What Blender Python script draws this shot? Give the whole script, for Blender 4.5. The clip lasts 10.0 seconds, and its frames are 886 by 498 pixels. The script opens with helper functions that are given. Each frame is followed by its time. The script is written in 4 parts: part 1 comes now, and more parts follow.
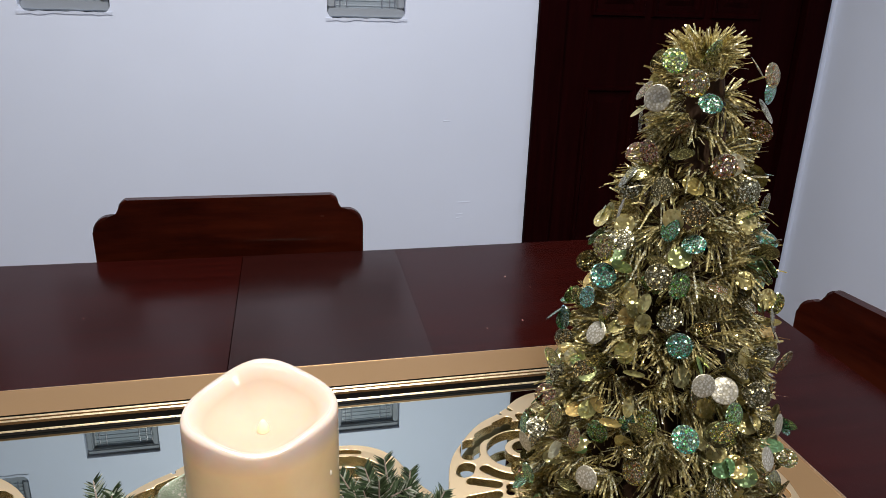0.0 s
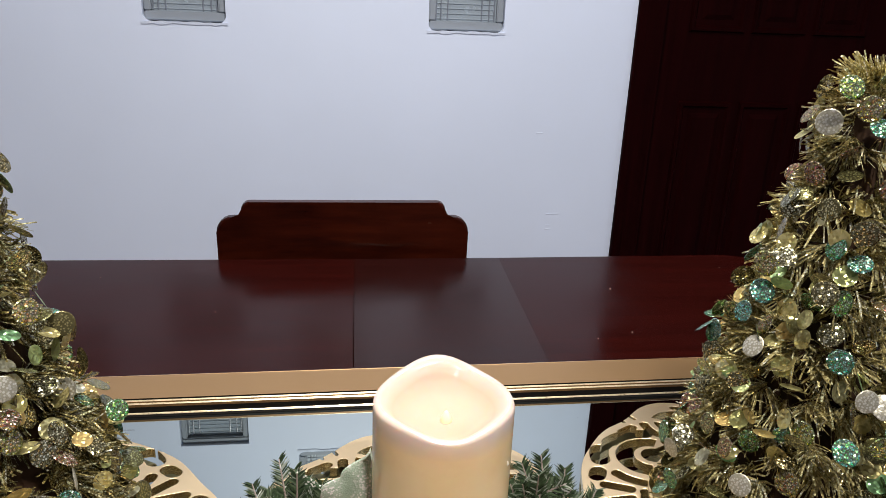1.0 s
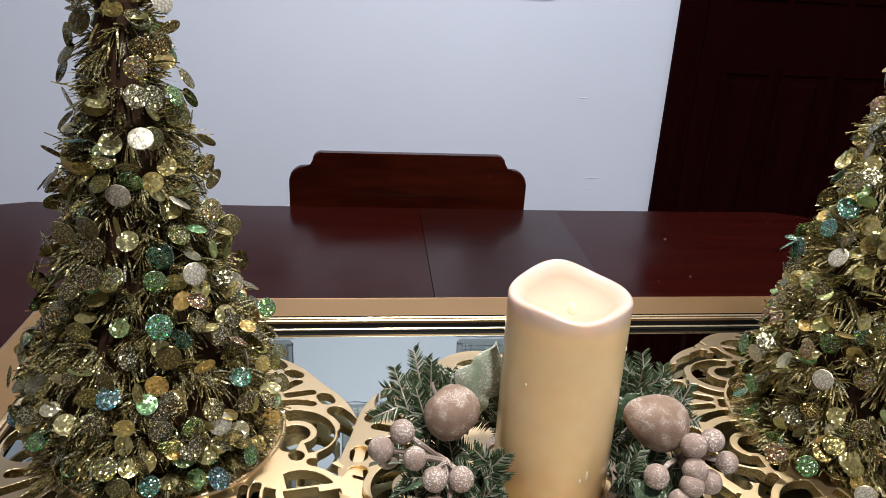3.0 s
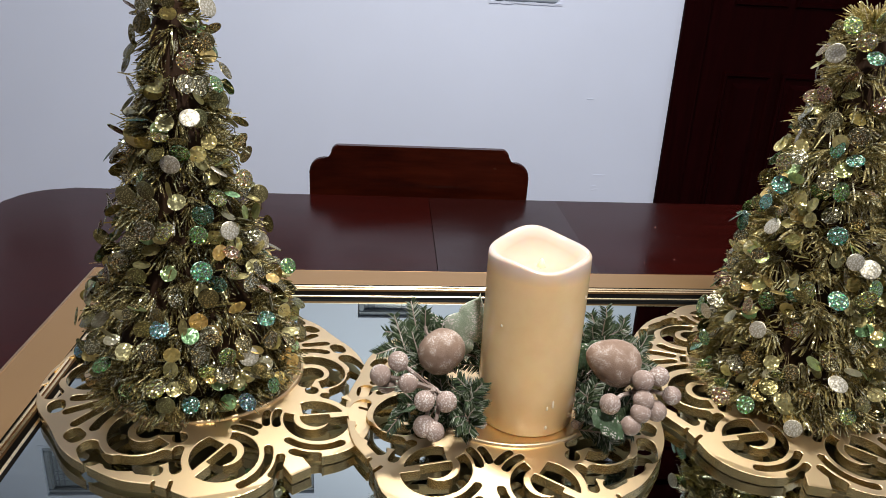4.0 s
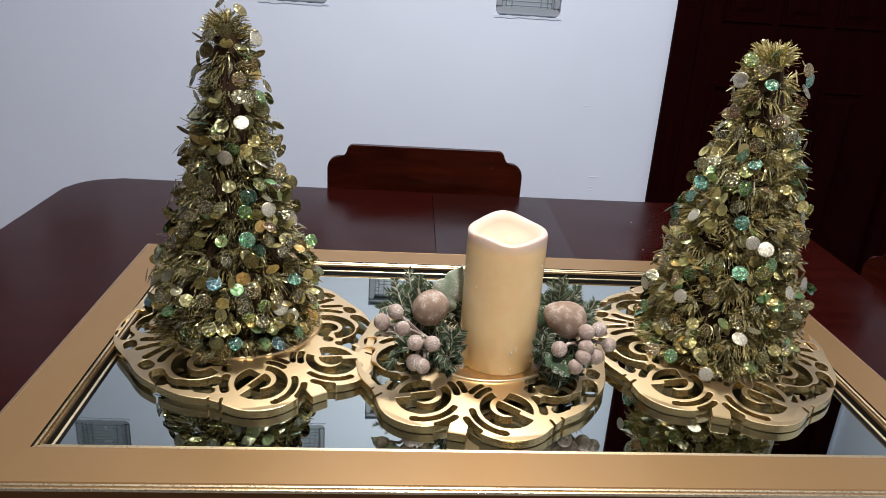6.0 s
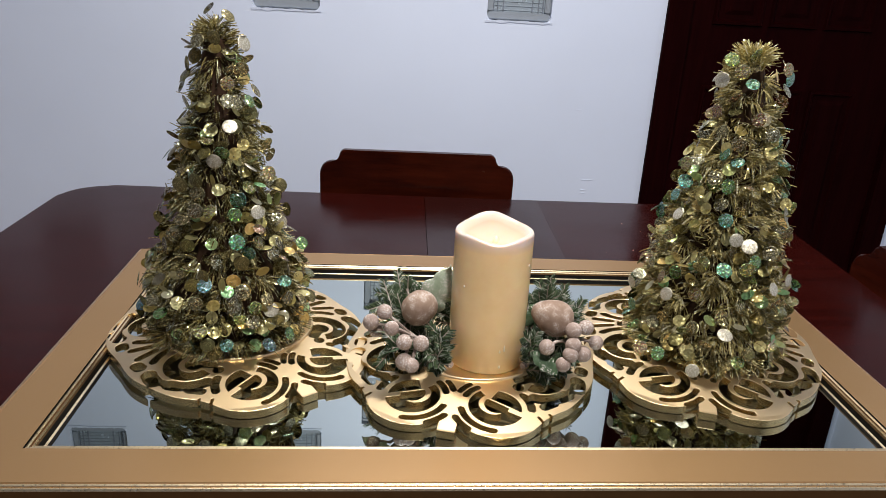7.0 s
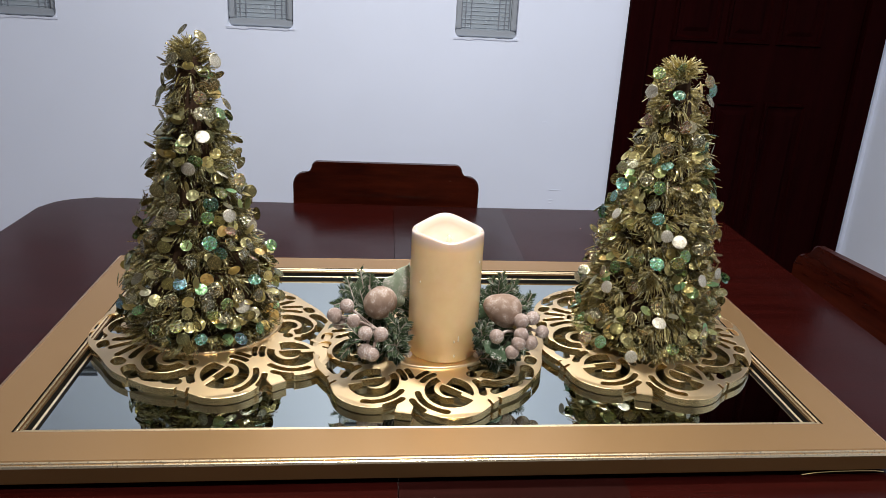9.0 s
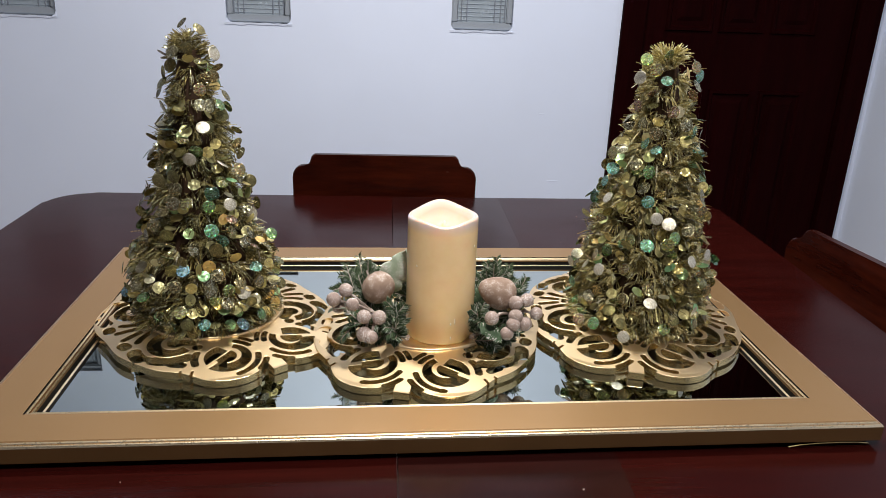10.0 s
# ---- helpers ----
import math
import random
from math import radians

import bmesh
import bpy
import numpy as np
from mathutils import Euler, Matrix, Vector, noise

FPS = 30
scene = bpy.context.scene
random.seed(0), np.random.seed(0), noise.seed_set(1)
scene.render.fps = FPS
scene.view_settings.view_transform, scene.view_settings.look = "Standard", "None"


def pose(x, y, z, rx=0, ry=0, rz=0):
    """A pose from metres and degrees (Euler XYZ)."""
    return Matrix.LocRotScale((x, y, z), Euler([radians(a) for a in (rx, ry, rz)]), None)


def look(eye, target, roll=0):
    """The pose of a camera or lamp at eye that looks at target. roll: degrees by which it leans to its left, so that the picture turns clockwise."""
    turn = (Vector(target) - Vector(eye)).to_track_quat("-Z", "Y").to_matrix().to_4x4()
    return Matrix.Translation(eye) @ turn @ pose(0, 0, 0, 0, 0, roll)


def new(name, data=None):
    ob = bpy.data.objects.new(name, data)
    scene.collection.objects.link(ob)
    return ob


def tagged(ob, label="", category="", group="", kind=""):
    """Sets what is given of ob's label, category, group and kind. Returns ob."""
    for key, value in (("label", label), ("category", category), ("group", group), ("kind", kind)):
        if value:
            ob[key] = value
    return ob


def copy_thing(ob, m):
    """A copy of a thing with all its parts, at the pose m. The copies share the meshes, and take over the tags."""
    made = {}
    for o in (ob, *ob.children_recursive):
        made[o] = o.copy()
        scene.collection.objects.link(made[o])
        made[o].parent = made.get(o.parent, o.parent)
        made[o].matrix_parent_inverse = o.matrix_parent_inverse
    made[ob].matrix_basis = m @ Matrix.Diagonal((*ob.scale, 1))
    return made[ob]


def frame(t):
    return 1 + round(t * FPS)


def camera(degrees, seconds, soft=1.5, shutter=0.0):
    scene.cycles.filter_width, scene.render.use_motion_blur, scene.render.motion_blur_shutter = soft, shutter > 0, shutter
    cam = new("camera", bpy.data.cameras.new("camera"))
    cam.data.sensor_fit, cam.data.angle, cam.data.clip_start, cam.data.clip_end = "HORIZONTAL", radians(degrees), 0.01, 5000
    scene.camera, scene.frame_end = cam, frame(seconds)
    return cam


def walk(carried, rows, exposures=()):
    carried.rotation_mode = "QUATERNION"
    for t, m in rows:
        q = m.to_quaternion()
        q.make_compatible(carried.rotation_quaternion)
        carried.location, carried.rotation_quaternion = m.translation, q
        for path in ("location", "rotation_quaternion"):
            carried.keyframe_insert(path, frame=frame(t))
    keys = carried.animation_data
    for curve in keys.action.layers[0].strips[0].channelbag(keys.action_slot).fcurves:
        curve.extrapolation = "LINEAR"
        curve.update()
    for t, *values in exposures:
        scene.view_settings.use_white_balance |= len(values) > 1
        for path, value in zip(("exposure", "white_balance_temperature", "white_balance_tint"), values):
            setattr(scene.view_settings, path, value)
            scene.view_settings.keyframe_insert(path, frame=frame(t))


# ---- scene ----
cam = camera(61.9, 10.0, 0.6)
PATH = [
    (0, (0.017, -0.357, 1.168), (0.455, 1.474, 0.492), 2.0),
    (0.5, (-0.009, -0.364, 1.181), (0.361, 1.487, 0.522), 1.3),
    (1, (-0.057, -0.374, 1.175), (0.215, 1.495, 0.516), 2.4),
    (1.5, (-0.095, -0.378, 1.162), (0.112, 1.489, 0.476), 3.5),
    (2, (-0.122, -0.383, 1.155), (0.078, 1.477, 0.447), 3.6),
    (2.5, (-0.144, -0.398, 1.144), (0.1, 1.442, 0.4), 2.7),
    (2.7, (-0.145, -0.412, 1.147), (0.096, 1.437, 0.423), 2.8),
    (3.8, (-0.134, -0.532, 1.154), (0.067, 1.325, 0.439), 3.4),
    (4, (-0.132, -0.552, 1.158), (0.047, 1.309, 0.446), 3.1),
    (4.5, (-0.136, -0.599, 1.164), (0.038, 1.263, 0.456), 4.1),
    (5, (-0.132, -0.644, 1.178), (0.064, 1.207, 0.445), 4.8),
    (5.5, (-0.127, -0.703, 1.2), (0.029, 1.156, 0.48), 4.3),
    (7, (-0.112, -0.74, 1.198), (0.038, 1.129, 0.503), 3.3),
    (7.5, (-0.108, -0.743, 1.199), (0.068, 1.13, 0.52), 3.5),
    (8, (-0.105, -0.747, 1.198), (0.091, 1.123, 0.518), 3.8),
    (8.5, (-0.098, -0.777, 1.2), (0.107, 1.096, 0.528), 3.9),
    (9, (-0.089, -0.816, 1.206), (0.11, 1.063, 0.552), 3.1),
    (9.5, (-0.085, -0.83, 1.201), (0.121, 1.043, 0.533), 2.8),
    (10, (-0.084, -0.843, 1.202), (0.111, 1.033, 0.536), 2.3),
]
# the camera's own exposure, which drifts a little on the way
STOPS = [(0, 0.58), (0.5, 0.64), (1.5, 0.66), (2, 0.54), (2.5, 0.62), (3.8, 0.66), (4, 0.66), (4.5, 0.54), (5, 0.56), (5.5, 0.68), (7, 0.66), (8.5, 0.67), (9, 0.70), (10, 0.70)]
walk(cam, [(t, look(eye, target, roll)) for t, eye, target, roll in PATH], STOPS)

# ---- world and light ----
world = bpy.data.worlds.new("night")
world.use_nodes = True
world.node_tree.nodes["Background"].inputs[0].default_value = (0.05, 0.06, 0.08, 1)
world.node_tree.nodes["Background"].inputs[1].default_value = 0.3
scene.world = world

# two ceiling lamps, one on either side of the table
LAMPS, LAMP_POWER = ((0.05, 0.45, 2.44), (0.10, -0.85, 2.44)), 21.0
for at in LAMPS:
    lamp_data = bpy.data.lights.new("lamp", "AREA")
    lamp_data.shape, lamp_data.size, lamp_data.energy, lamp_data.color = "DISK", 0.14, LAMP_POWER, (1.0, 0.96, 0.92)
    lamp = new("lamp", lamp_data)
    lamp.matrix_world = look(at, (at[0], at[1] + 0.001, 0))

# ---- helpers for things ----
def part(name, bm, material, parent=None, label="", smooth=False, m=None):
    me = bpy.data.meshes.new(name)
    bm.normal_update()
    bm.to_mesh(me)
    bm.free()
    return fit_mesh(name, me, material, parent, label, smooth, m)


def fit_mesh(name, me, material, parent=None, label="", smooth=False, m=None):
    ob = new(name, me)
    if material is not None and not me.materials:
        for one in material if isinstance(material, (list, tuple)) else (material,):
            me.materials.append(one)
    if smooth:
        me.polygons.foreach_set("use_smooth", [True] * len(me.polygons))
    if parent is not None:
        ob.parent = parent
    if m is not None:
        ob.matrix_basis = m
    if label:
        tagged(ob, label)
    return ob


def thing(name, label, category, at=(0, 0, 0), group="", kind="", turn=0.0):
    ob = new(name)
    ob.empty_display_size = 0.05
    ob.matrix_basis = pose(*at, 0, 0, turn)
    return tagged(ob, label, category, group, kind)


def box(x0, x1, y0, y1, z0, z1, bevel=0.0, segments=2):
    bm = bmesh.new()
    bmesh.ops.create_cube(bm, size=1.0, matrix=Matrix.LocRotScale(((x0 + x1) / 2, (y0 + y1) / 2, (z0 + z1) / 2), None, (x1 - x0, y1 - y0, z1 - z0)))
    if bevel:
        bmesh.ops.bevel(bm, geom=bm.edges[:], offset=bevel, segments=segments, affect="EDGES", profile=0.6)
    return bm


def lathe(profile, steps=32, wave=None):
    """A turned solid from (radius, height) pairs; wave(angle, i) may lift the i-th ring."""
    bm = bmesh.new()
    rings = []
    for i, (r, z) in enumerate(profile):
        if r < 1e-6:
            rings.append([bm.verts.new((0, 0, z + (wave(0, i) if wave else 0)))])
            continue
        ring = []
        for k in range(steps):
            a = 2 * math.pi * k / steps
            ring.append(bm.verts.new((r * math.cos(a), r * math.sin(a), z + (wave(a, i) if wave else 0))))
        rings.append(ring)
    for a, b in zip(rings, rings[1:]):
        for k in range(steps):
            n = (k + 1) % steps
            if len(a) == 1 and len(b) == 1:
                continue
            if len(a) == 1:
                bm.faces.new((a[0], b[n], b[k]))
            elif len(b) == 1:
                bm.faces.new((a[k], a[n], b[0]))
            else:
                bm.faces.new((a[k], a[n], b[n], b[k]))
    return bm


def prism(points, z0, z1, bevel=0.0, sharp=()):
    """An upright solid on a plan outline, with a rounded rim; the sides that start at the points numbered in sharp stay sharp."""
    bm = bmesh.new()
    low = [bm.verts.new((x, y, z0)) for x, y in points]
    high = [bm.verts.new((x, y, z1)) for x, y in points]
    top = bm.faces.new(high)
    bm.faces.new(low[::-1])
    n = len(points)
    for k in range(n):
        bm.faces.new((low[k], low[(k + 1) % n], high[(k + 1) % n], high[k]))
    if bevel:
        keep = [bm.edges.get((high[k], high[(k + 1) % n])) for k in sharp]
        bmesh.ops.bevel(bm, geom=[e for e in top.edges if e not in keep], offset=bevel, segments=3, affect="EDGES", profile=0.5)
    return bm


def tube(points, radius, steps=6, taper=1.0):
    """A round rod along a line of points."""
    bm = bmesh.new()
    pts = [Vector(p) for p in points]
    rings = []
    for i, p in enumerate(pts):
        way = (pts[min(i + 1, len(pts) - 1)] - pts[max(i - 1, 0)]).normalized()
        side = way.orthogonal().normalized()
        other = way.cross(side)
        r = radius * (1 + (taper - 1) * i / (len(pts) - 1))
        rings.append([bm.verts.new(p + r * (math.cos(2 * math.pi * k / steps) * side + math.sin(2 * math.pi * k / steps) * other)) for k in range(steps)])
    for a, b in zip(rings, rings[1:]):
        # match the turn of the next ring to this one
        shift = min(range(steps), key=lambda s: (a[0].co - b[s].co).length)
        for k in range(steps):
            bm.faces.new((a[k], a[(k + 1) % steps], b[(k + 1 + shift) % steps], b[(k + shift) % steps]))
    bm.faces.new(rings[0][::-1])
    bm.faces.new(rings[-1])
    bmesh.ops.recalc_face_normals(bm, faces=bm.faces[:])
    return bm


# ---- materials ----
class Nodes:
    """Short notation for a node material."""
    def __init__(self, name):
        self.mat = bpy.data.materials.new(name)
        self.mat.use_nodes = True
        self.tree = self.mat.node_tree
        self.bsdf = self.tree.nodes["Principled BSDF"]

    def add(self, kind, operation="", data_type="", blend_type=""):
        n = self.tree.nodes.new(kind)
        if operation:
            n.operation = operation
        if data_type:
            n.data_type = data_type
        if blend_type:
            n.blend_type = blend_type
        return n

    def link(self, a, b):
        self.tree.links.new(a, b)

    def put(self, **values):
        for k, v in values.items():
            sock = self.bsdf.inputs[k.replace("_", " ")]
            if hasattr(v, "is_output"):
                self.link(v, sock)
            else:
                sock.default_value = v if not isinstance(v, tuple) else ((*v, 1) if len(v) == 3 and sock.type == "RGBA" else v)
        return self

    def coords(self, kind="Object", scale=(1, 1, 1)):
        c = self.add("ShaderNodeTexCoord")
        mp = self.add("ShaderNodeMapping")
        mp.inputs["Scale"].default_value = scale
        self.link(c.outputs[kind], mp.inputs[0])
        return mp.outputs[0]

    def noise(self, at, scale, detail=4.0, rough=0.55):
        n = self.add("ShaderNodeTexNoise")
        self.link(at, n.inputs["Vector"])
        n.inputs["Scale"].default_value, n.inputs["Detail"].default_value, n.inputs["Roughness"].default_value = scale, detail, rough
        return n.outputs["Fac"]

    def ramp(self, fac, *stops, mode="LINEAR"):
        n = self.add("ShaderNodeValToRGB")
        n.color_ramp.interpolation = mode
        els = n.color_ramp.elements
        while len(els) < len(stops):
            els.new(0.5)
        for e, (p, c) in zip(els, stops):
            e.position, e.color = p, (*c, 1) if isinstance(c, tuple) else (c, c, c, 1)
        self.link(fac, n.inputs[0])
        return n.outputs[0]

    def mix(self, fac, a, b, blend="MIX"):
        n = self.add("ShaderNodeMix", data_type="RGBA", blend_type=blend)
        for sock, v in ((n.inputs[0], fac), (n.inputs[6], a), (n.inputs[7], b)):
            if hasattr(v, "is_output"):
                self.link(v, sock)
            else:
                sock.default_value = (*v, 1) if isinstance(v, tuple) else v
        return n.outputs[2]

    def math(self, op, a, b=0.0):
        n = self.add("ShaderNodeMath", operation=op)
        for sock, v in zip(n.inputs, (a, b)):
            if hasattr(v, "is_output"):
                self.link(v, sock)
            else:
                sock.default_value = v
        return n.outputs[0]

    def bump(self, height, strength=0.2, distance=0.001):
        n = self.add("ShaderNodeBump")
        n.inputs["Strength"].default_value, n.inputs["Distance"].default_value = strength, distance
        self.link(height, n.inputs["Height"])
        self.link(n.outputs[0], self.bsdf.inputs["Normal"])


def paint(name, color, rough, spread=0.06, grain=300.0, blotch=2.5, bump=0.12, metal=0.0, spec=0.5):
    n = Nodes(name)
    at = n.coords()
    big, fine = n.noise(at, blotch, 3.0), n.noise(at, grain, 3.0)
    dark, light = tuple(c * (1 - spread) for c in color), tuple(min(1, c * (1 + spread)) for c in color)
    n.put(Base_Color=n.ramp(big, (0.3, dark), (0.7, light)), Roughness=n.ramp(fine, (0.3, max(rough - 0.06, 0.02)), (0.7, min(rough + 0.08, 1.0))), Metallic=metal, Specular_IOR_Level=spec)
    n.bump(fine, bump, 0.0006)
    return n.mat


def wood(name, dark, light, rough, grain=(1.2, 26, 26), coat=0.3, spec=0.5):
    n = Nodes(name)
    at = n.coords(scale=grain)
    warp = n.noise(at, 2.2, 6.0, 0.62)
    streak = n.noise(at, 9.0, 4.0, 0.5)
    both = n.math("ADD", n.math("MULTIPLY", warp, 0.65), n.math("MULTIPLY", streak, 0.35))
    color = n.ramp(both, (0.33, dark), (0.68, light))
    spots = n.noise(n.coords(), 7.0, 5.0)
    n.put(Base_Color=color, Roughness=n.ramp(spots, (0.3, rough - 0.05), (0.72, rough + 0.09)), Coat_Weight=coat, Coat_Roughness=0.12, Specular_IOR_Level=spec)
    n.bump(both, 0.04, 0.0004)
    return n.mat


WALL = paint("wall_paint", (0.656, 0.722, 0.868), 0.55, 0.03, 160.0, 1.7, 0.18)
CEIL = paint("ceiling_paint", (0.8, 0.8, 0.8), 0.7, 0.02)
TILE = paint("floor_tile", (0.34, 0.27, 0.21), 0.3, 0.12, 60.0, 3.0)
TABLE = wood("table_mahogany", (0.012, 0.0016, 0.0013), (0.026, 0.0033, 0.0024), 0.18, coat=0.0, spec=0.10)
LEAF = wood("leaf_mahogany", (0.011, 0.0024, 0.0021), (0.021, 0.0044, 0.0036), 0.19, coat=0.0, spec=0.17)
CHAIR = wood("chair_mahogany", (0.010, 0.0014, 0.0008), (0.048, 0.0072, 0.0025), 0.20, (1.5, 10, 10), 0.0, spec=0.16)
DOOR = wood("door_mahogany", (0.0055, 0.0005, 0.0006), (0.0125, 0.0012, 0.0014), 0.40, (22, 22, 1.1), 0.0, spec=0.012)
CLOTH = paint("seat_cloth", (0.05, 0.02, 0.016), 0.8, 0.15, 500.0)
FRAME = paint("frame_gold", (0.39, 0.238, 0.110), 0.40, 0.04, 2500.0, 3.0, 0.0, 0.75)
# darker copy of the frame gold, with the rail's shade in its colour
RAIL_SHADE = paint("rail_shade", (0.16, 0.085, 0.032), 0.42, 0.08, 700.0, 9.0, 0.03, 0.6)
BEAD = paint("bead_gold", (0.88, 0.73, 0.48), 0.30, 0.04, 500.0, 12.0, 0.05, 1.0)
# black for the backing, and for the dark the rail's cove reflects
BACK_AND_COVE = paint("backing_board", (0.005, 0.004, 0.003), 0.6, spec=0.08)
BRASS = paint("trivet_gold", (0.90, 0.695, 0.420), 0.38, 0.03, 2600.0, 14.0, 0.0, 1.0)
# same gold, coloured darker on cut walls for shade inside the holes
CUT_SHADE = paint("trivet_cut_shade", (0.70, 0.51, 0.25), 0.24, 0.1, 2600.0, 20.0, 0.0, 1.0)
METAL = paint("brass_handle", (0.55, 0.42, 0.2), 0.3, metal=1.0)

mirror_nodes = Nodes("mirror_silver")
mirror_nodes.put(Base_Color=(0.505, 0.562, 0.548), Metallic=1.0, Roughness=0.012)
MIRROR = mirror_nodes.mat

g = Nodes("block_glass")
smudge = g.noise(g.coords(), 30.0, 3.0)
g.put(Base_Color=(0.44, 0.51, 0.58), Roughness=g.ramp(smudge, (0.3, 0.12), (0.7, 0.3)), Transmission_Weight=0.35, IOR=1.5)
GLASS = g.mat
GROUT = paint("dark_grout", (0.25, 0.28, 0.32), 0.6)
GROOVE = paint("glass_groove", (0.17, 0.19, 0.23), 0.3)

w = Nodes("ivory_wax")
mottle = w.noise(w.coords(), 45.0, 4.0)
height = w.add("ShaderNodeSeparateXYZ")
w.link(w.coords(), height.inputs[0])
# rim painted paler as thin lit wax, hollow painted darker to dim its glare
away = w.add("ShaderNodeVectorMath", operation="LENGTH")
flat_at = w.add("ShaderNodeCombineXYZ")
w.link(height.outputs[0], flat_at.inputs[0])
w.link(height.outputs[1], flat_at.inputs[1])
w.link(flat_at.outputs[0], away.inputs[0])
rim_lit = w.math("MULTIPLY", w.ramp(height.outputs[2], (0.141, 0.0), (0.152, 1.0)), w.ramp(away.outputs["Value"], (0.0330, 0.0), (0.0360, 1.0)))
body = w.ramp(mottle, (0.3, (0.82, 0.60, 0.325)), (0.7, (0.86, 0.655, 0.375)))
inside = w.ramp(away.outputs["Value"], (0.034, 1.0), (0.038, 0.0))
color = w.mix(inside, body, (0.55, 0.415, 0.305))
w.put(Base_Color=w.mix(rim_lit, color, (0.62, 0.515, 0.455)), Roughness=w.math("ADD", 0.26, w.math("MULTIPLY", inside, 0.4)), Subsurface_Weight=0.8, Subsurface_Radius=(1.0, 0.75, 0.45), Subsurface_Scale=0.010, Coat_Weight=w.math("MULTIPLY", w.math("SUBTRACT", 1.0, inside), 0.22), Coat_Roughness=0.12)
w.bump(mottle, 0.05, 0.0008)
WAX = w.mat

f = Nodes("flame_bulb")
f.put(Base_Color=(1.0, 0.8, 0.5), Emission_Color=(1.0, 0.80, 0.54), Emission_Strength=0.16, Roughness=0.4)
FLAME = f.mat
# drips coloured paler than the candle, standing for their highlights
DRIP = paint("wax_drip", (0.88, 0.78, 0.60), 0.12, 0.02, bump=0.0)


def foil(name, isl):
    n = Nodes(name)
    rnd = n.add("ShaderNodeNewGeometry").outputs["Random Per Island"] if isl else n.add("ShaderNodeObjectInfo").outputs["Random"]
    return n, rnd


def crinkle(n, scale, amount):
    """A normal that is tipped at random from cell to cell, as in creased foil."""
    c = n.add("ShaderNodeTexVoronoi")
    c.inputs["Scale"].default_value = scale
    n.link(n.coords(), c.inputs["Vector"])
    away = n.add("ShaderNodeVectorMath", operation="SUBTRACT")
    n.link(c.outputs["Color"], away.inputs[0])
    away.inputs[1].default_value = (0.5, 0.5, 0.5)
    less = n.add("ShaderNodeVectorMath", operation="SCALE")
    n.link(away.outputs[0], less.inputs[0])
    less.inputs["Scale"].default_value = amount
    both = n.add("ShaderNodeVectorMath", operation="ADD")
    n.link(n.add("ShaderNodeNewGeometry").outputs["Normal"], both.inputs[0])
    n.link(less.outputs[0], both.inputs[1])
    out = n.add("ShaderNodeVectorMath", operation="NORMALIZE")
    n.link(both.outputs[0], out.inputs[0])
    return out.outputs[0]


def tinsel_foil(name, stops, ground, metal, rough):
    """Narrow foil strands; bright and dark flecks put the glints of embossing into colour."""
    n, rnd = foil(name, True)
    glint = n.add("ShaderNodeTexVoronoi")
    glint.inputs["Scale"].default_value = 640.0
    n.link(n.coords(), glint.inputs["Vector"])
    tint = n.ramp(rnd, *stops)
    n.put(Base_Color=n.mix(n.ramp(glint.outputs["Distance"], (0.34, 0.0), (0.52, 0.85)), tint, ground), Metallic=metal, Roughness=rough, Normal=crinkle(n, 640.0, 1.15))
    return n.mat


TINSEL_OLIVE = tinsel_foil("olive_tinsel", ((0.0, (0.26, 0.20, 0.06)), (0.25, (0.74, 0.62, 0.25)), (0.60, (0.97, 0.87, 0.47)), (0.85, (0.86, 0.90, 0.56)), (1.0, (0.98, 0.97, 0.88))), (0.14, 0.105, 0.030), 0.48, 0.14)
TINSEL_GOLD = tinsel_foil("gold_tinsel", ((0.0, (0.34, 0.27, 0.09)), (0.25, (0.86, 0.74, 0.32)), (0.60, (0.98, 0.90, 0.51)), (0.85, (0.90, 0.94, 0.60)), (1.0, (0.98, 0.98, 0.90))), (0.40, 0.32, 0.125), 0.38, 0.15)


def embossed(name, rnd_times, cells, amount):
    """Foil pressed with a net of small facets: the tree, a random value per disc, the facet texture and the tipped normal."""
    n, rnd = foil(name, False)
    cell = n.add("ShaderNodeTexVoronoi")
    cell.inputs["Scale"].default_value = cells
    n.link(n.coords(), cell.inputs["Vector"])
    sep = n.add("ShaderNodeSeparateColor")
    n.link(cell.outputs["Color"], sep.inputs[0])
    return n, n.math("FRACT", n.math("MULTIPLY", rnd, rnd_times)), cell, sep, crinkle(n, cells, amount)


# rainbow foil: each disc has its own hue, which wanders from facet to facet, with pale net lines between
n, own, cell, sep, tipped = embossed("rainbow_sequin", 7.0, 820.0, 0.95)
hsv = n.add("ShaderNodeCombineColor")
hsv.mode = "HSV"
hue = n.ramp(own, (0.0, 0.40), (0.14, 0.50), (0.26, 0.34), (0.40, 0.30), (0.54, 0.15), (0.72, 0.10), (0.88, 0.05), (1.0, 0.57))
n.link(n.math("ADD", hue, n.math("MULTIPLY", n.math("SUBTRACT", sep.outputs[0], 0.5), 0.16)), hsv.inputs[0])
n.link(n.math("ADD", 0.22, n.math("MULTIPLY", sep.outputs[1], 0.76)), hsv.inputs[1])
n.link(n.math("ADD", 0.50, n.math("MULTIPLY", sep.outputs[2], 0.50)), hsv.inputs[2])
n.put(Base_Color=n.mix(n.ramp(cell.outputs["Distance"], (0.30, 0.0), (0.46, 0.85)), hsv.outputs[0], (0.10, 0.10, 0.05)), Metallic=0.75, Roughness=0.25, Normal=tipped)
RAINBOW = n.mat

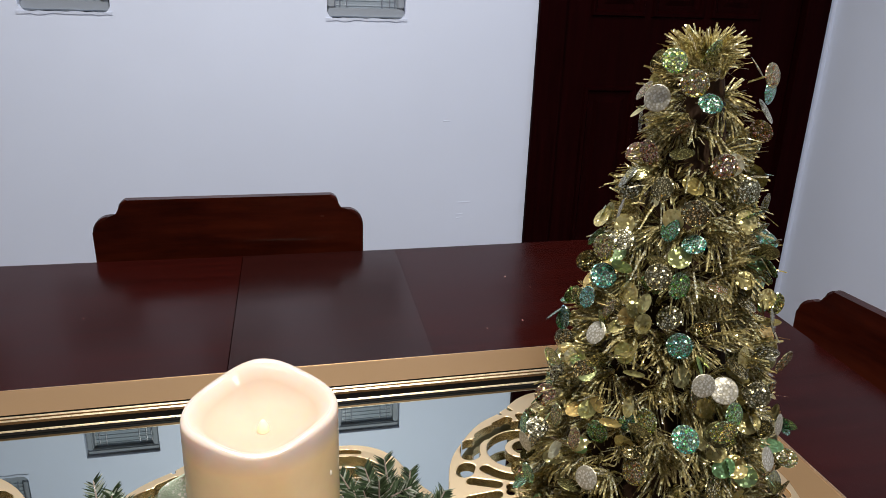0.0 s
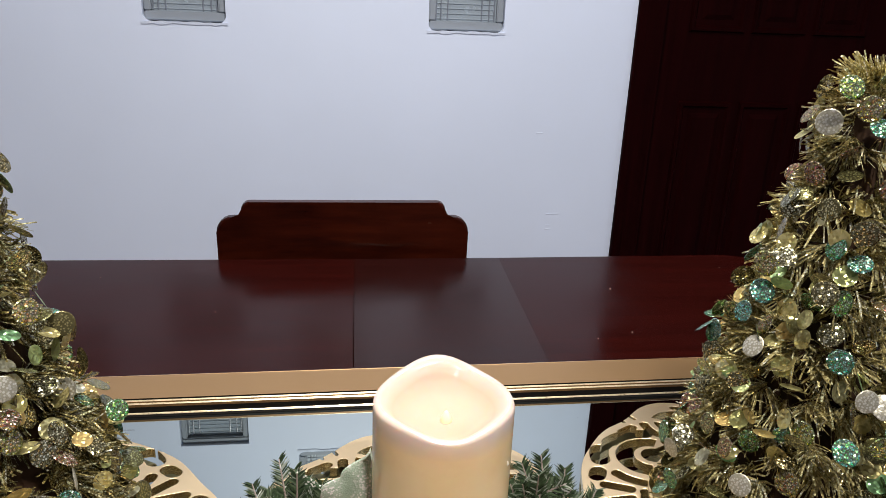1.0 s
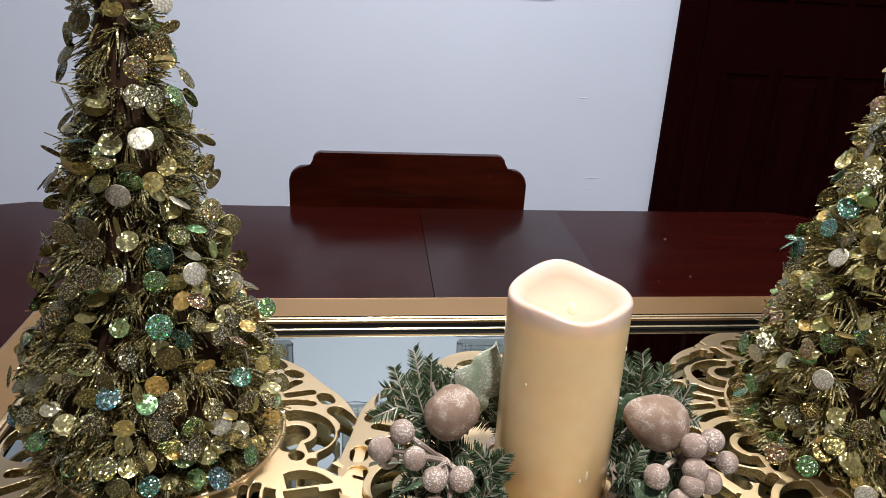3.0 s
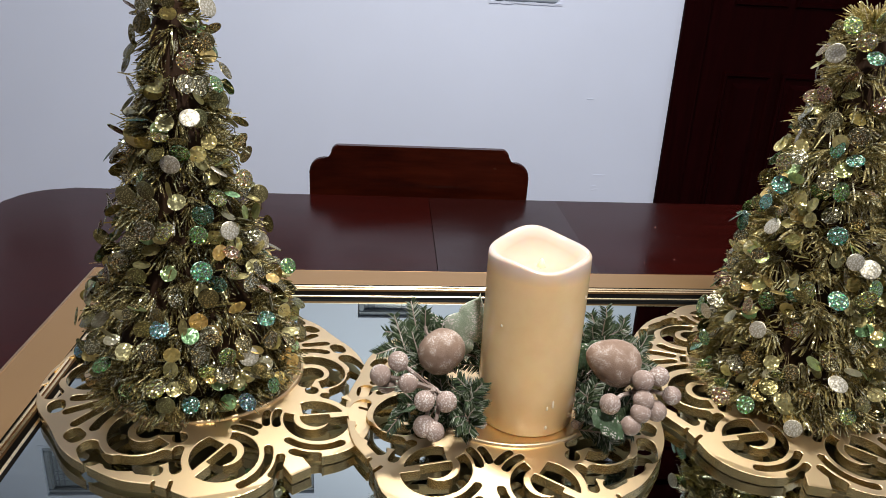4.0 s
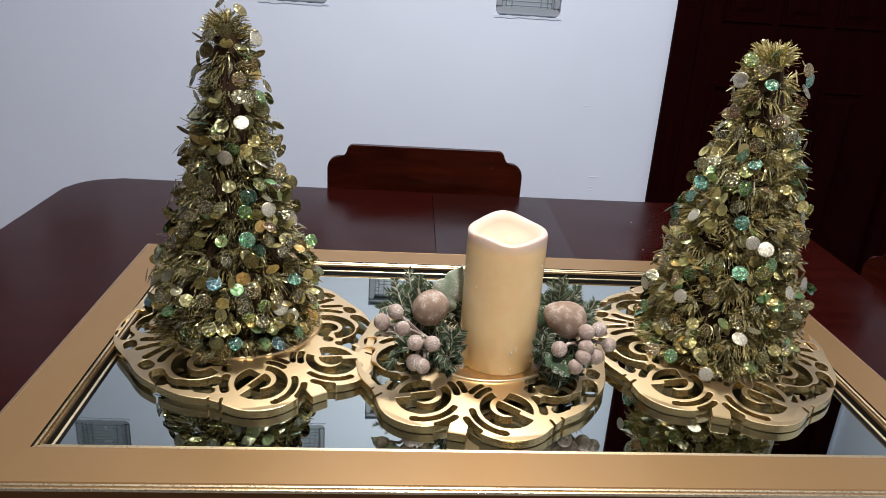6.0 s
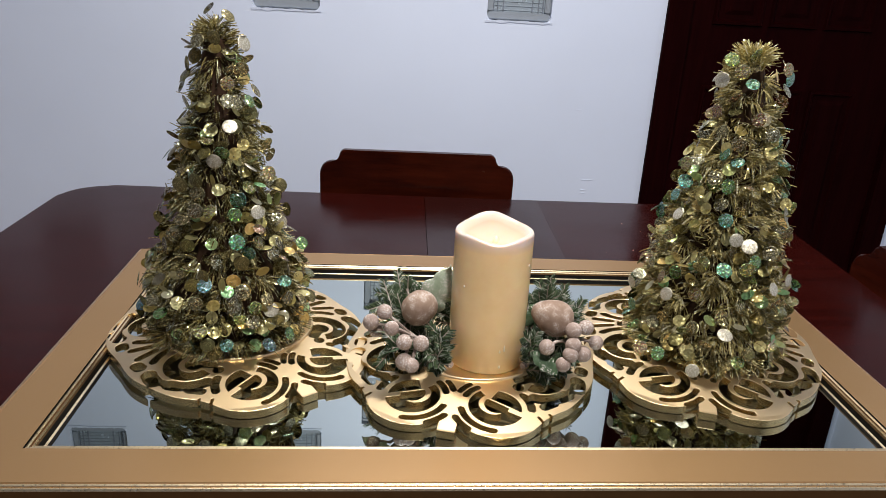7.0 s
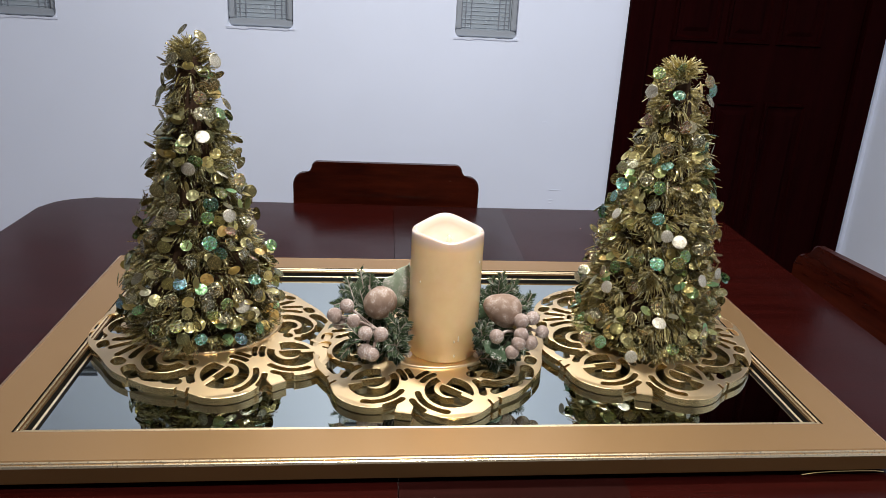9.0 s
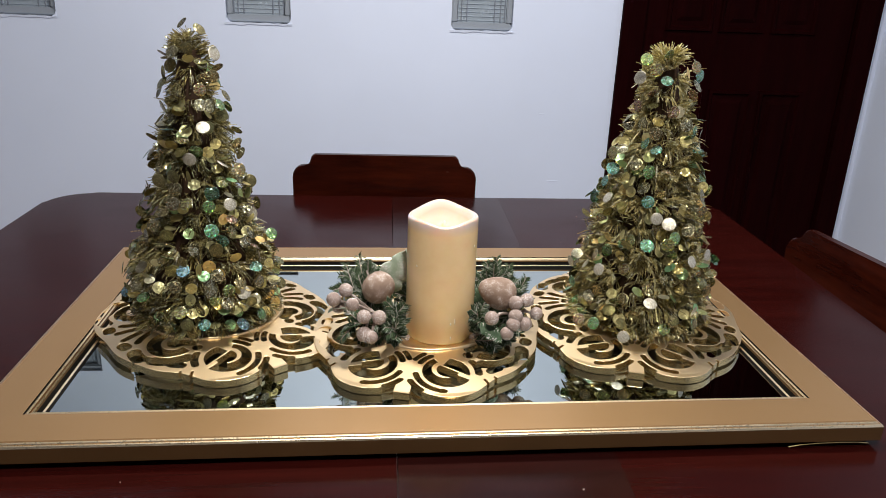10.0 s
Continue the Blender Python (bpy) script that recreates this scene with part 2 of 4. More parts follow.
# thin olive film, dull and half clear
n, own, cell, sep, tipped = embossed("film_sequin", 11.0, 700.0, 0.35)
tint = n.ramp(own, (0.0, (0.36, 0.30, 0.10)), (0.25, (0.38, 0.37, 0.16)), (0.5, (0.32, 0.22, 0.06)), (0.75, (0.50, 0.44, 0.22)), (1.0, (0.33, 0.35, 0.17)))
n.put(Base_Color=n.mix(n.ramp(cell.outputs["Distance"], (0.30, 0.0), (0.46, 0.8)), tint, (0.07, 0.06, 0.02)), Metallic=0.6, Roughness=0.26, Transmission_Weight=0.2, IOR=1.3, Normal=tipped)
FILM = n.mat

# champagne foil, gold facets
n, own, cell, sep, tipped = embossed("champagne_sequin", 5.0, 760.0, 0.75)
tint = n.ramp(own, (0.0, (0.90, 0.78, 0.42)), (0.35, (0.88, 0.86, 0.62)), (0.7, (0.84, 0.68, 0.32)), (1.0, (0.92, 0.92, 0.74)))
n.put(Base_Color=n.mix(n.ramp(cell.outputs["Distance"], (0.30, 0.0), (0.46, 0.9)), tint, (0.10, 0.085, 0.03)), Metallic=0.95, Roughness=0.22, Normal=tipped)
CHAMPAGNE = n.mat

# discs flashing in the lamp light, their white put into the colour
n, own, cell, sep, tipped = embossed("flash_sequin", 3.0, 600.0, 0.30)
n.put(Base_Color=n.mix(n.ramp(cell.outputs["Distance"], (0.35, 0.0), (0.52, 0.7)), (0.66, 0.63, 0.54), (0.28, 0.25, 0.16)), Metallic=0.6, Roughness=0.42, Normal=tipped)
FLASH = n.mat

n, rnd = foil("spangle_foil", True)
n.put(Base_Color=n.ramp(rnd, (0.0, (0.66, 0.55, 0.22)), (0.2, (0.74, 0.70, 0.36)), (0.4, (0.46, 0.36, 0.11)), (0.55, (0.32, 0.66, 0.34)), (0.68, (0.92, 0.60, 0.20)), (0.82, (0.40, 0.38, 0.18)), (1.0, (0.86, 0.82, 0.60))), Metallic=0.75, Roughness=0.28, Normal=crinkle(n, 700.0, 0.9))
SPANGLE = n.mat
CORE = paint("tree_core", (0.040, 0.020, 0.010), 0.7, 0.2, spec=0.2)


def sugared(name, low, high, grit=900.0, patches=40.0, cover=(0.49, 0.64)):
    n = Nodes(name)
    at = n.coords()
    v = n.add("ShaderNodeTexVoronoi")
    v.inputs["Scale"].default_value = grit
    n.link(at, v.inputs["Vector"])
    patch = n.noise(at, patches, 3.0)
    s = n.add("ShaderNodeSeparateColor")
    n.link(v.outputs["Color"], s.inputs[0])
    frost = n.math("MULTIPLY", n.math("GREATER_THAN", s.outputs[0], 0.72), n.ramp(patch, (cover[0], 0.03), (cover[1], 1.0)))
    n.put(Base_Color=n.mix(frost, n.ramp(patch, (0.3, low), (0.7, high)), (0.74, 0.69, 0.65)), Roughness=n.math("SUBTRACT", 0.75, n.math("MULTIPLY", frost, 0.45)))
    n.bump(v.outputs["Distance"], 0.5, 0.0007)
    return n.mat


FRUIT = sugared("sugared_fruit", (0.215, 0.140, 0.098), (0.34, 0.240, 0.182), 42.0, 1.7, (0.46, 0.66))
BERRY = sugared("sugared_berry", (0.24, 0.172, 0.142), (0.37, 0.285, 0.245), 1100.0, 60.0, (0.40, 0.66))
TWIG = sugared("frosted_stem", (0.22, 0.16, 0.13), (0.40, 0.33, 0.29))
PALE = sugared("frosted_pale_leaf", (0.25, 0.32, 0.22), (0.44, 0.50, 0.39), 60.0, 3.0, (0.42, 0.60))
HOLLY = sugared("dark_holly_leaf", (0.03, 0.06, 0.025), (0.06, 0.11, 0.05), 30.0, 3.0)

n, rnd = foil("fir_needle", True)
n.put(Base_Color=n.ramp(rnd, (0.0, (0.012, 0.022, 0.009)), (0.55, (0.036, 0.062, 0.024)), (0.78, (0.085, 0.120, 0.060)), (1.0, (0.46, 0.48, 0.42))), Roughness=0.6, Specular_IOR_Level=0.25)
NEEDLE = n.mat

# ---- the room ----
X0, X1, Y0, Y1, CEILING = -2.9, 1.585, -4.6, 1.535, 2.5
THICK = 0.14


def holed(name, span, holes, y0, y1, material, label):
    """A wall along x from y0 (room side) to y1, cut through at the holes (x0, x1, z0, z1)."""
    xs = sorted({span[0], span[1], *(v for h in holes for v in h[:2])})
    zs = sorted({span[2], span[3], *(v for h in holes for v in h[2:])})
    solid = lambda i, k: 0 <= i < len(xs) - 1 and 0 <= k < len(zs) - 1 and not any(
        h[0] - 1e-6 <= xs[i] and xs[i + 1] <= h[1] + 1e-6 and h[2] - 1e-6 <= zs[k] and zs[k + 1] <= h[3] + 1e-6 for h in holes)
    bm = bmesh.new()
    made = {}

    def v(x, y, z):
        key = (round(x, 5), y, round(z, 5))
        if key not in made:
            made[key] = bm.verts.new((x, y, z))
        return made[key]
    for i in range(len(xs) - 1):
        for k in range(len(zs) - 1):
            if not solid(i, k):
                continue
            a, b, c, d = xs[i], xs[i + 1], zs[k], zs[k + 1]
            bm.faces.new((v(a, y0, c), v(b, y0, c), v(b, y0, d), v(a, y0, d)))
            bm.faces.new((v(a, y1, d), v(b, y1, d), v(b, y1, c), v(a, y1, c)))
            if not solid(i - 1, k):
                bm.faces.new((v(a, y0, d), v(a, y1, d), v(a, y1, c), v(a, y0, c)))
            if not solid(i + 1, k):
                bm.faces.new((v(b, y0, c), v(b, y1, c), v(b, y1, d), v(b, y0, d)))
            if not solid(i, k - 1):
                bm.faces.new((v(a, y0, c), v(a, y1, c), v(b, y1, c), v(b, y0, c)))
            if not solid(i, k + 1):
                bm.faces.new((v(a, y0, d), v(b, y0, d), v(b, y1, d), v(a, y1, d)))
    return tagged(part(name, bm, material), label, "wall", "", "structure")


DOOR_X0, DOOR_X1, DOOR_TOP = 0.70, 1.560, 2.12
BLOCK = 0.192
# staggered glass blocks: (left edge, lower edge)
BLOCKS = [(c, z) for z in (1.08, 1.44, 1.885) for c in (-1.885, -1.203, -0.521, 0.161)] + [(c, z) for z in (1.215, 1.666) for c in (-1.55, -0.868, -0.186)]
holes = [(x, x + BLOCK, z, z + BLOCK) for x, z in BLOCKS] + [(DOOR_X0, DOOR_X1, 0.0, DOOR_TOP)]
holed("wall_north", (X0, X1, 0.0, CEILING), holes, Y1, Y1 + THICK, WALL, "bluish white painted wall with small staggered glass blocks")
NORTH = bpy.data.objects["wall_north"]
for x, z, w, lean in ((0.522, 0.604, 0.036, 1), (0.512, 0.570, 0.015, 0), (0.513, 0.560, 0.018, 8), (0.468, 0.828, 0.020, 2)):
    part("plaster_ridge", box(-w / 2, w / 2, -0.0010, 0.001, -0.0016, 0.0016, 0.0009), WALL, NORTH, "", False, pose(x, Y1, z, 0, -lean, 0))
tagged(part("wall_east", box(X1, X1 + THICK, Y0, Y1, 0, CEILING), WALL), "bluish white painted wall beside the dark door", "wall", "", "structure")
tagged(part("wall_west", box(X0 - THICK, X0, Y0, Y1 + THICK, 0, CEILING), WALL), "plain bluish white painted wall", "wall", "", "structure")
tagged(part("wall_south", box(X0, X1 + THICK, Y0 - THICK, Y0, 0, CEILING), WALL), "plain bluish white painted wall", "wall", "", "structure")
tagged(part("floor", box(X0 - THICK, X1 + THICK, Y0 - THICK, Y1 + THICK, -0.1, 0.0), TILE), "plain brown tiled floor under the table", "floor", "", "structure")
tagged(part("ceiling", box(X0 - THICK, X1 + THICK, Y0 - THICK, Y1 + THICK, CEILING, CEILING + 0.1), CEIL), "plain white ceiling", "ceiling", "", "structure")

# ceiling lamps
for at in LAMPS:
    lampshade = thing("ceiling_lamp", "round white ceiling lamp, switched on", "lamp", (at[0], at[1], CEILING), "ceiling lamps")
    part("base", lathe([(0, 0), (0.16, 0), (0.16, -0.03), (0.15, -0.04), (0, -0.04)], 40), CEIL, lampshade)


def glass_block():
    """One pressed glass block: a frame lip round a ribbed face."""
    h = BLOCK / 2 - 0.002
    ob = thing("glass_block", "square ribbed grey glass block set in the wall", "glass block", group="glass blocks in the wall")
    body = box(-h, h, 0.026, 0.10, -h, h, 0.006)
    part("body", body, GLASS, ob)
    rim = bmesh.new()
    for a, b, c, d in ((-h, h, -h, -h + 0.022), (-h, h, h - 0.016, h), (-h, -h + 0.016, -h + 0.022, h - 0.016), (h - 0.016, h, -h + 0.022, h - 0.016)):
        bmesh.ops.create_cube(rim, size=1.0, matrix=Matrix.LocRotScale(((a + b) / 2, 0.019, (c + d) / 2), None, (b - a, 0.018, d - c)))
    bmesh.ops.bevel(rim, geom=rim.edges[:], offset=0.003, segments=2, affect="EDGES")
    part("rim", rim, GROUT, ob, "dull grey edge")
    lip = bmesh.new()
    wob = random.Random(3)
    low, high = [], []
    for k in range(15):
        x = -h - 0.006 + (2 * h + 0.012) * k / 14
        low.append((x, -0.0022, -h - 0.007 + wob.uniform(-0.0022, 0.0022)))
        high.append((x, -0.0030, -h - 0.001 + wob.uniform(-0.0012, 0.0012)))
    rows = [[lip.verts.new((x, y, z)) for x, y, z in row] for row in ([(a, 0.0005, c) for a, b, c in low], low, high, [(a, 0.012, c) for a, b, c in high])]
    for a, b in zip(rows, rows[1:]):
        for k in range(14):
            lip.faces.new((a[k], a[k + 1], b[k + 1], b[k]))
    part("plaster_lip", lip, WALL, ob, "rough white plaster edge")
    # the plaster rounds off the lower corners of the opening
    for s in (-1, 1):
        r = 0.022
        bend = [(s * (h + 0.003 - r + r * math.cos(radians(k * 15))), -h - 0.003 + r - r * math.sin(radians(k * 15))) for k in range(7)]
        outline = [(s * (h + 0.003), -h - 0.003)] + bend
        part("plaster_corner", prism(outline if s > 0 else outline[::-1], -0.020, 0.0012), WALL, ob, "", False, pose(0, 0, 0, 90))
    upright = bpy.data.meshes.new("rib")
    bm = box(-0.0017, 0.0017, 0.0230, 0.027, -h + 0.024, h - 0.018, 0.0012)
    bm.to_mesh(upright)
    bm.free()
    flat = bpy.data.meshes.new("cross_rib")
    bm = box(-h + 0.018, h - 0.018, 0.0243, 0.027, -0.0015, 0.0015, 0.001)
    bm.to_mesh(flat)
    bm.free()
    for x in (-0.075, -0.063, -0.046, 0.041, 0.060, 0.073):
        fit_mesh("rib", upright, GROOVE, ob, m=pose(x, 0, 0))
    for k in range(12):
        fit_mesh("cross_rib", flat, GLASS, ob, m=pose(0, 0, -0.066 + 0.0122 * k))
    return ob


first = glass_block()
for i, (x, z) in enumerate(BLOCKS):
    m = pose(x + BLOCK / 2, Y1, z + BLOCK / 2)
    if i:
        copy_thing(first, m)
    else:
        first.matrix_basis = m

# dark panelled door
door = thing("door_1", "very dark glossy mahogany panelled door, closed", "door", (DOOR_X0, Y1, 0), kind="structure")
DW = DOOR_X1 - DOOR_X0
for a, b, c, d in ((0.001, 0.075, 0.0, DOOR_TOP - 0.075), (DW - 0.075, DW - 0.001, 0.0, DOOR_TOP - 0.075), (0.001, DW - 0.001, DOOR_TOP - 0.074, DOOR_TOP - 0.001)):
    part("door_frame", box(a, b, -0.012, 0.10, c, d, 0.004), DOOR, door)
leaf_bm = box(0.078, DW - 0.078, 0.012, 0.052, 0.004, DOOR_TOP - 0.078, 0.002)
leaf = part("door_leaf", leaf_bm, DOOR, door)
for x0 in (0.15, 0.325, 0.50):
    for z0, z1 in ((0.16, 0.92), (1.10, 1.92)):
        rail = bmesh.new()
        rings = []
        for d, y in ((0.0, 0.012), (0.004, 0.0045), (0.012, 0.0045), (0.018, 0.0125), (0.03, 0.013), (0.045, 0.006)):
            rings.append([rail.verts.new((x, y, z)) for x, z in ((x0 + d, z0 + d), (x0 + 0.155 - d, z0 + d), (x0 + 0.155 - d, z1 - d), (x0 + d, z1 - d))])
        for a, b in zip(rings, rings[1:]):
            for k in range(4):
                rail.faces.new((a[k], a[(k + 1) % 4], b[(k + 1) % 4], b[k]))
        rail.faces.new(rings[-1])
        part("panel", rail, DOOR, leaf)

# ---- table ----
TOP, TABLE_X0, TABLE_X1, FRONT, FAR = 0.75, -0.765, 0.675, -0.40, 0.79
table = thing("dining_table", "dark red mahogany dining table with an extension leaf", "table", (0, 0, 0))


def corner(cx, cy, r, a0, steps=8):
    return [(cx + r * math.cos(radians(a0 + 90 * k / steps)), cy + r * math.sin(radians(a0 + 90 * k / steps))) for k in range(steps + 1)]


def seam_left(y):
    return -0.054 + 0.020 * (y + 0.1)


def seam_right(y):
    return 0.176 + 0.036 * (y + 0.1)


R = 0.085
GAP = 0.0005
left_half = [(seam_left(FRONT) - GAP, FRONT), (seam_left(FAR) - GAP, FAR)] + corner(TABLE_X0 + R, FAR - R, R, 90) + corner(TABLE_X0 + R, FRONT + R, R, 180)
right_half = [(seam_right(FAR) + 0.00006, FAR), (seam_right(FRONT) + 0.00006, FRONT)] + corner(TABLE_X1 - R - 0.03, FRONT + R, R, 270) + corner(TABLE_X1 - R + 0.03, FAR - R, R, 0)
middle = [(seam_left(FRONT) + GAP, FRONT), (seam_right(FRONT) - 0.00006, FRONT), (seam_right(FAR) - 0.00006, FAR), (seam_left(FAR) + GAP, FAR)]
part("tabletop", prism(left_half[::-1], TOP - 0.028, TOP, 0.006, (len(left_half) - 2,)), TABLE, table)
part("tabletop", prism(right_half[::-1], TOP - 0.028, TOP, 0.006, (len(right_half) - 2,)), TABLE, table)
part("extension_leaf", prism(middle, TOP - 0.028, TOP, 0.006, (1, 3)), LEAF, table, "slightly darker middle leaf")
for a, b, c, d in ((TABLE_X0 + 0.09, TABLE_X1 - 0.09, FAR - 0.115, FAR - 0.09), (TABLE_X0 + 0.09, TABLE_X1 - 0.09, FRONT + 0.09, FRONT + 0.115), (TABLE_X0 + 0.09, TABLE_X0 + 0.115, FRONT + 0.115, FAR - 0.115), (TABLE_X1 - 0.115, TABLE_X1 - 0.09, FRONT + 0.115, FAR - 0.115)):
    part("apron", box(a, b, c, d, TOP - 0.12, TOP - 0.028), TABLE, table)
for x in (TABLE_X0 + 0.11, TABLE_X1 - 0.11):
    for y in (FRONT + 0.11, FAR - 0.11):
        leg = lathe([(0, 0), (0.022, 0), (0.026, 0.03), (0.02, 0.06), (0.03, 0.2), (0.036, 0.5), (0.03, 0.56), (0.042, 0.6), (0.042, 0.72), (0, 0.722)], 16)
        part("leg", leg, TABLE, table, "", True, pose(x, y, 0))


# ---- chairs ----
def dining_chair(top=0.836):
    """Backrest at the local +y end, its face at y = 0.22; the seat looks to -y."""
    ob = thing("dining_chair", "glossy dark mahogany dining chair with a stepped solid back", "chair", group="chairs round the table")
    hw = 0.17
    def turn(cx, cz, rad, a0):
        return [(cx + rad * math.cos(radians(a0 + k * 15)), cz + rad * math.sin(radians(a0 + k * 15))) for k in range(7)]
    right = [(hw + 0.041, 0.50)] + turn(hw + 0.015, top - 0.052, 0.026, 0) + [(hw + 0.004, top - 0.026), (hw, top - 0.023)] + turn(hw - 0.014, top - 0.014, 0.014, 0)
    outline = right + [(-x, z) for x, z in right[::-1]]
    part("backrest", prism(outline, -0.009, 0.006, 0.004), CHAIR, ob, "stepped red-brown back panel", False, pose(0, 0.222, 0, 90))
    for s in (-1, 1):
        part("back_post", box(s * 0.19 - 0.021, s * 0.19 + 0.021, 0.214, 0.240, 0, 0.4995, 0.005), CHAIR, ob)
        part("leg", box(s * 0.19 - 0.02, s * 0.19 + 0.02, -0.20, -0.16, 0, 0.42, 0.005), CHAIR, ob)
        part("side_rail", box(s * 0.19 - 0.012, s * 0.19 + 0.012, -0.16, 0.205, 0.37, 0.42, 0.003), CHAIR, ob)
    part("front_rail", box(-0.17, 0.17, -0.195, -0.17, 0.37, 0.42, 0.003), CHAIR, ob)
    part("seat", box(-0.215, 0.215, -0.215, 0.20, 0.42, 0.47, 0.018, 3), CLOTH, ob, "dark padded seat")
    return ob


chair = dining_chair()
chair.matrix_basis = pose(-0.051, 0.83 - 0.222, 0, 0, 0, 0)
side_chair = dining_chair(0.800)
side_chair.matrix_basis = pose(0.755 - 0.222, 0.232, 0, 0, 0, -85)

# ---- framed mirror laid flat on the table ----
FX0, FX1, FY0, FY1, GLASS_Z = -0.490, 0.466, -0.208, 0.363, 0.766
tray = thing("framed_mirror", "flat gold-framed mirror lying on the table as a tray", "mirror", (0, 0, TOP), turn=0.6)
RAIL = [(0.0090, 0.0045), (0.0, 0.0075), (0.0, 0.0238), (0.0010, 0.0256), (0.0024, 0.0260), (0.0032, 0.0244), (0.0040, 0.0268), (0.0054, 0.0276), (0.0064, 0.0266), (0.0074, 0.0280), (0.0540, 0.0285),
        (0.0546, 0.0262), (0.0552, 0.0274), (0.0566, 0.0282), (0.0580, 0.0272), (0.0585, 0.0250), (0.0591, 0.0262), (0.0602, 0.0268), (0.0614, 0.0256), (0.0620, 0.0232), (0.0638, 0.0180), (0.0646, 0.0176), (0.0660, 0.0172), (0.0690, 0.0164), (0.0690, 0.0080)]
SHINY = {2, 3, 5, 6, 11, 12, 13, 15, 16, 17, 20, 21}
# the old frame has gone a little out of square
quad = ((FX0, FY0), (FX1, FY0), (FX1 + 0.014, FY1), (FX0, FY1))
inward = ((1, 1), (-1, 1), (-1, -1), (1, -1))
for k in range(4):
    bm = bmesh.new()
    ends = []
    for e in (k, (k + 1) % 4):
        (x, y), (sx, sy) = quad[e], inward[e]
        ends.append([bm.verts.new((x + sx * d, y + sy * d, z)) for d, z in RAIL])
    for i in range(len(RAIL) - 1):
        face = bm.faces.new((ends[0][i], ends[1][i], ends[1][i + 1], ends[0][i + 1]))
        # outer sides coloured darker for shade, grooves and cove for dark reflections
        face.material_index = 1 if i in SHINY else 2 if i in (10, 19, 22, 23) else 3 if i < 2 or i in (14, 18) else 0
    bm.faces.new((ends[0][-1], ends[1][-1], ends[1][0], ends[0][0]))
    bmesh.ops.recalc_face_normals(bm, faces=bm.faces[:])
    part("frame_rail", bm, [FRAME, BEAD, BACK_AND_COVE, RAIL_SHADE], tray, "mitred matt gold rail with bright beaded edges")
part("mirror_pane", prism([(x + 0.0665 * sx, y + 0.0665 * sy) for (x, y), (sx, sy) in zip(quad, inward)], 0.012, GLASS_Z - TOP), MIRROR, tray, "clear silvered mirror glass")
part("backing_board", box(FX0 + 0.012, FX1 - 0.012, FY0 + 0.012, FY1 - 0.012, 0.0004, 0.0078), BACK_AND_COVE, tray)

part("hanging_wire", tube([(0.362, -0.2065, 0.0012), (0.375, -0.2085, 0.0048), (0.395, -0.2095, 0.0066), (0.420, -0.2095, 0.0070), (0.440, -0.2095, 0.0066), (0.452, -0.2085, 0.0045)], 0.0005, 6), METAL, tray, "thin bent wire end")

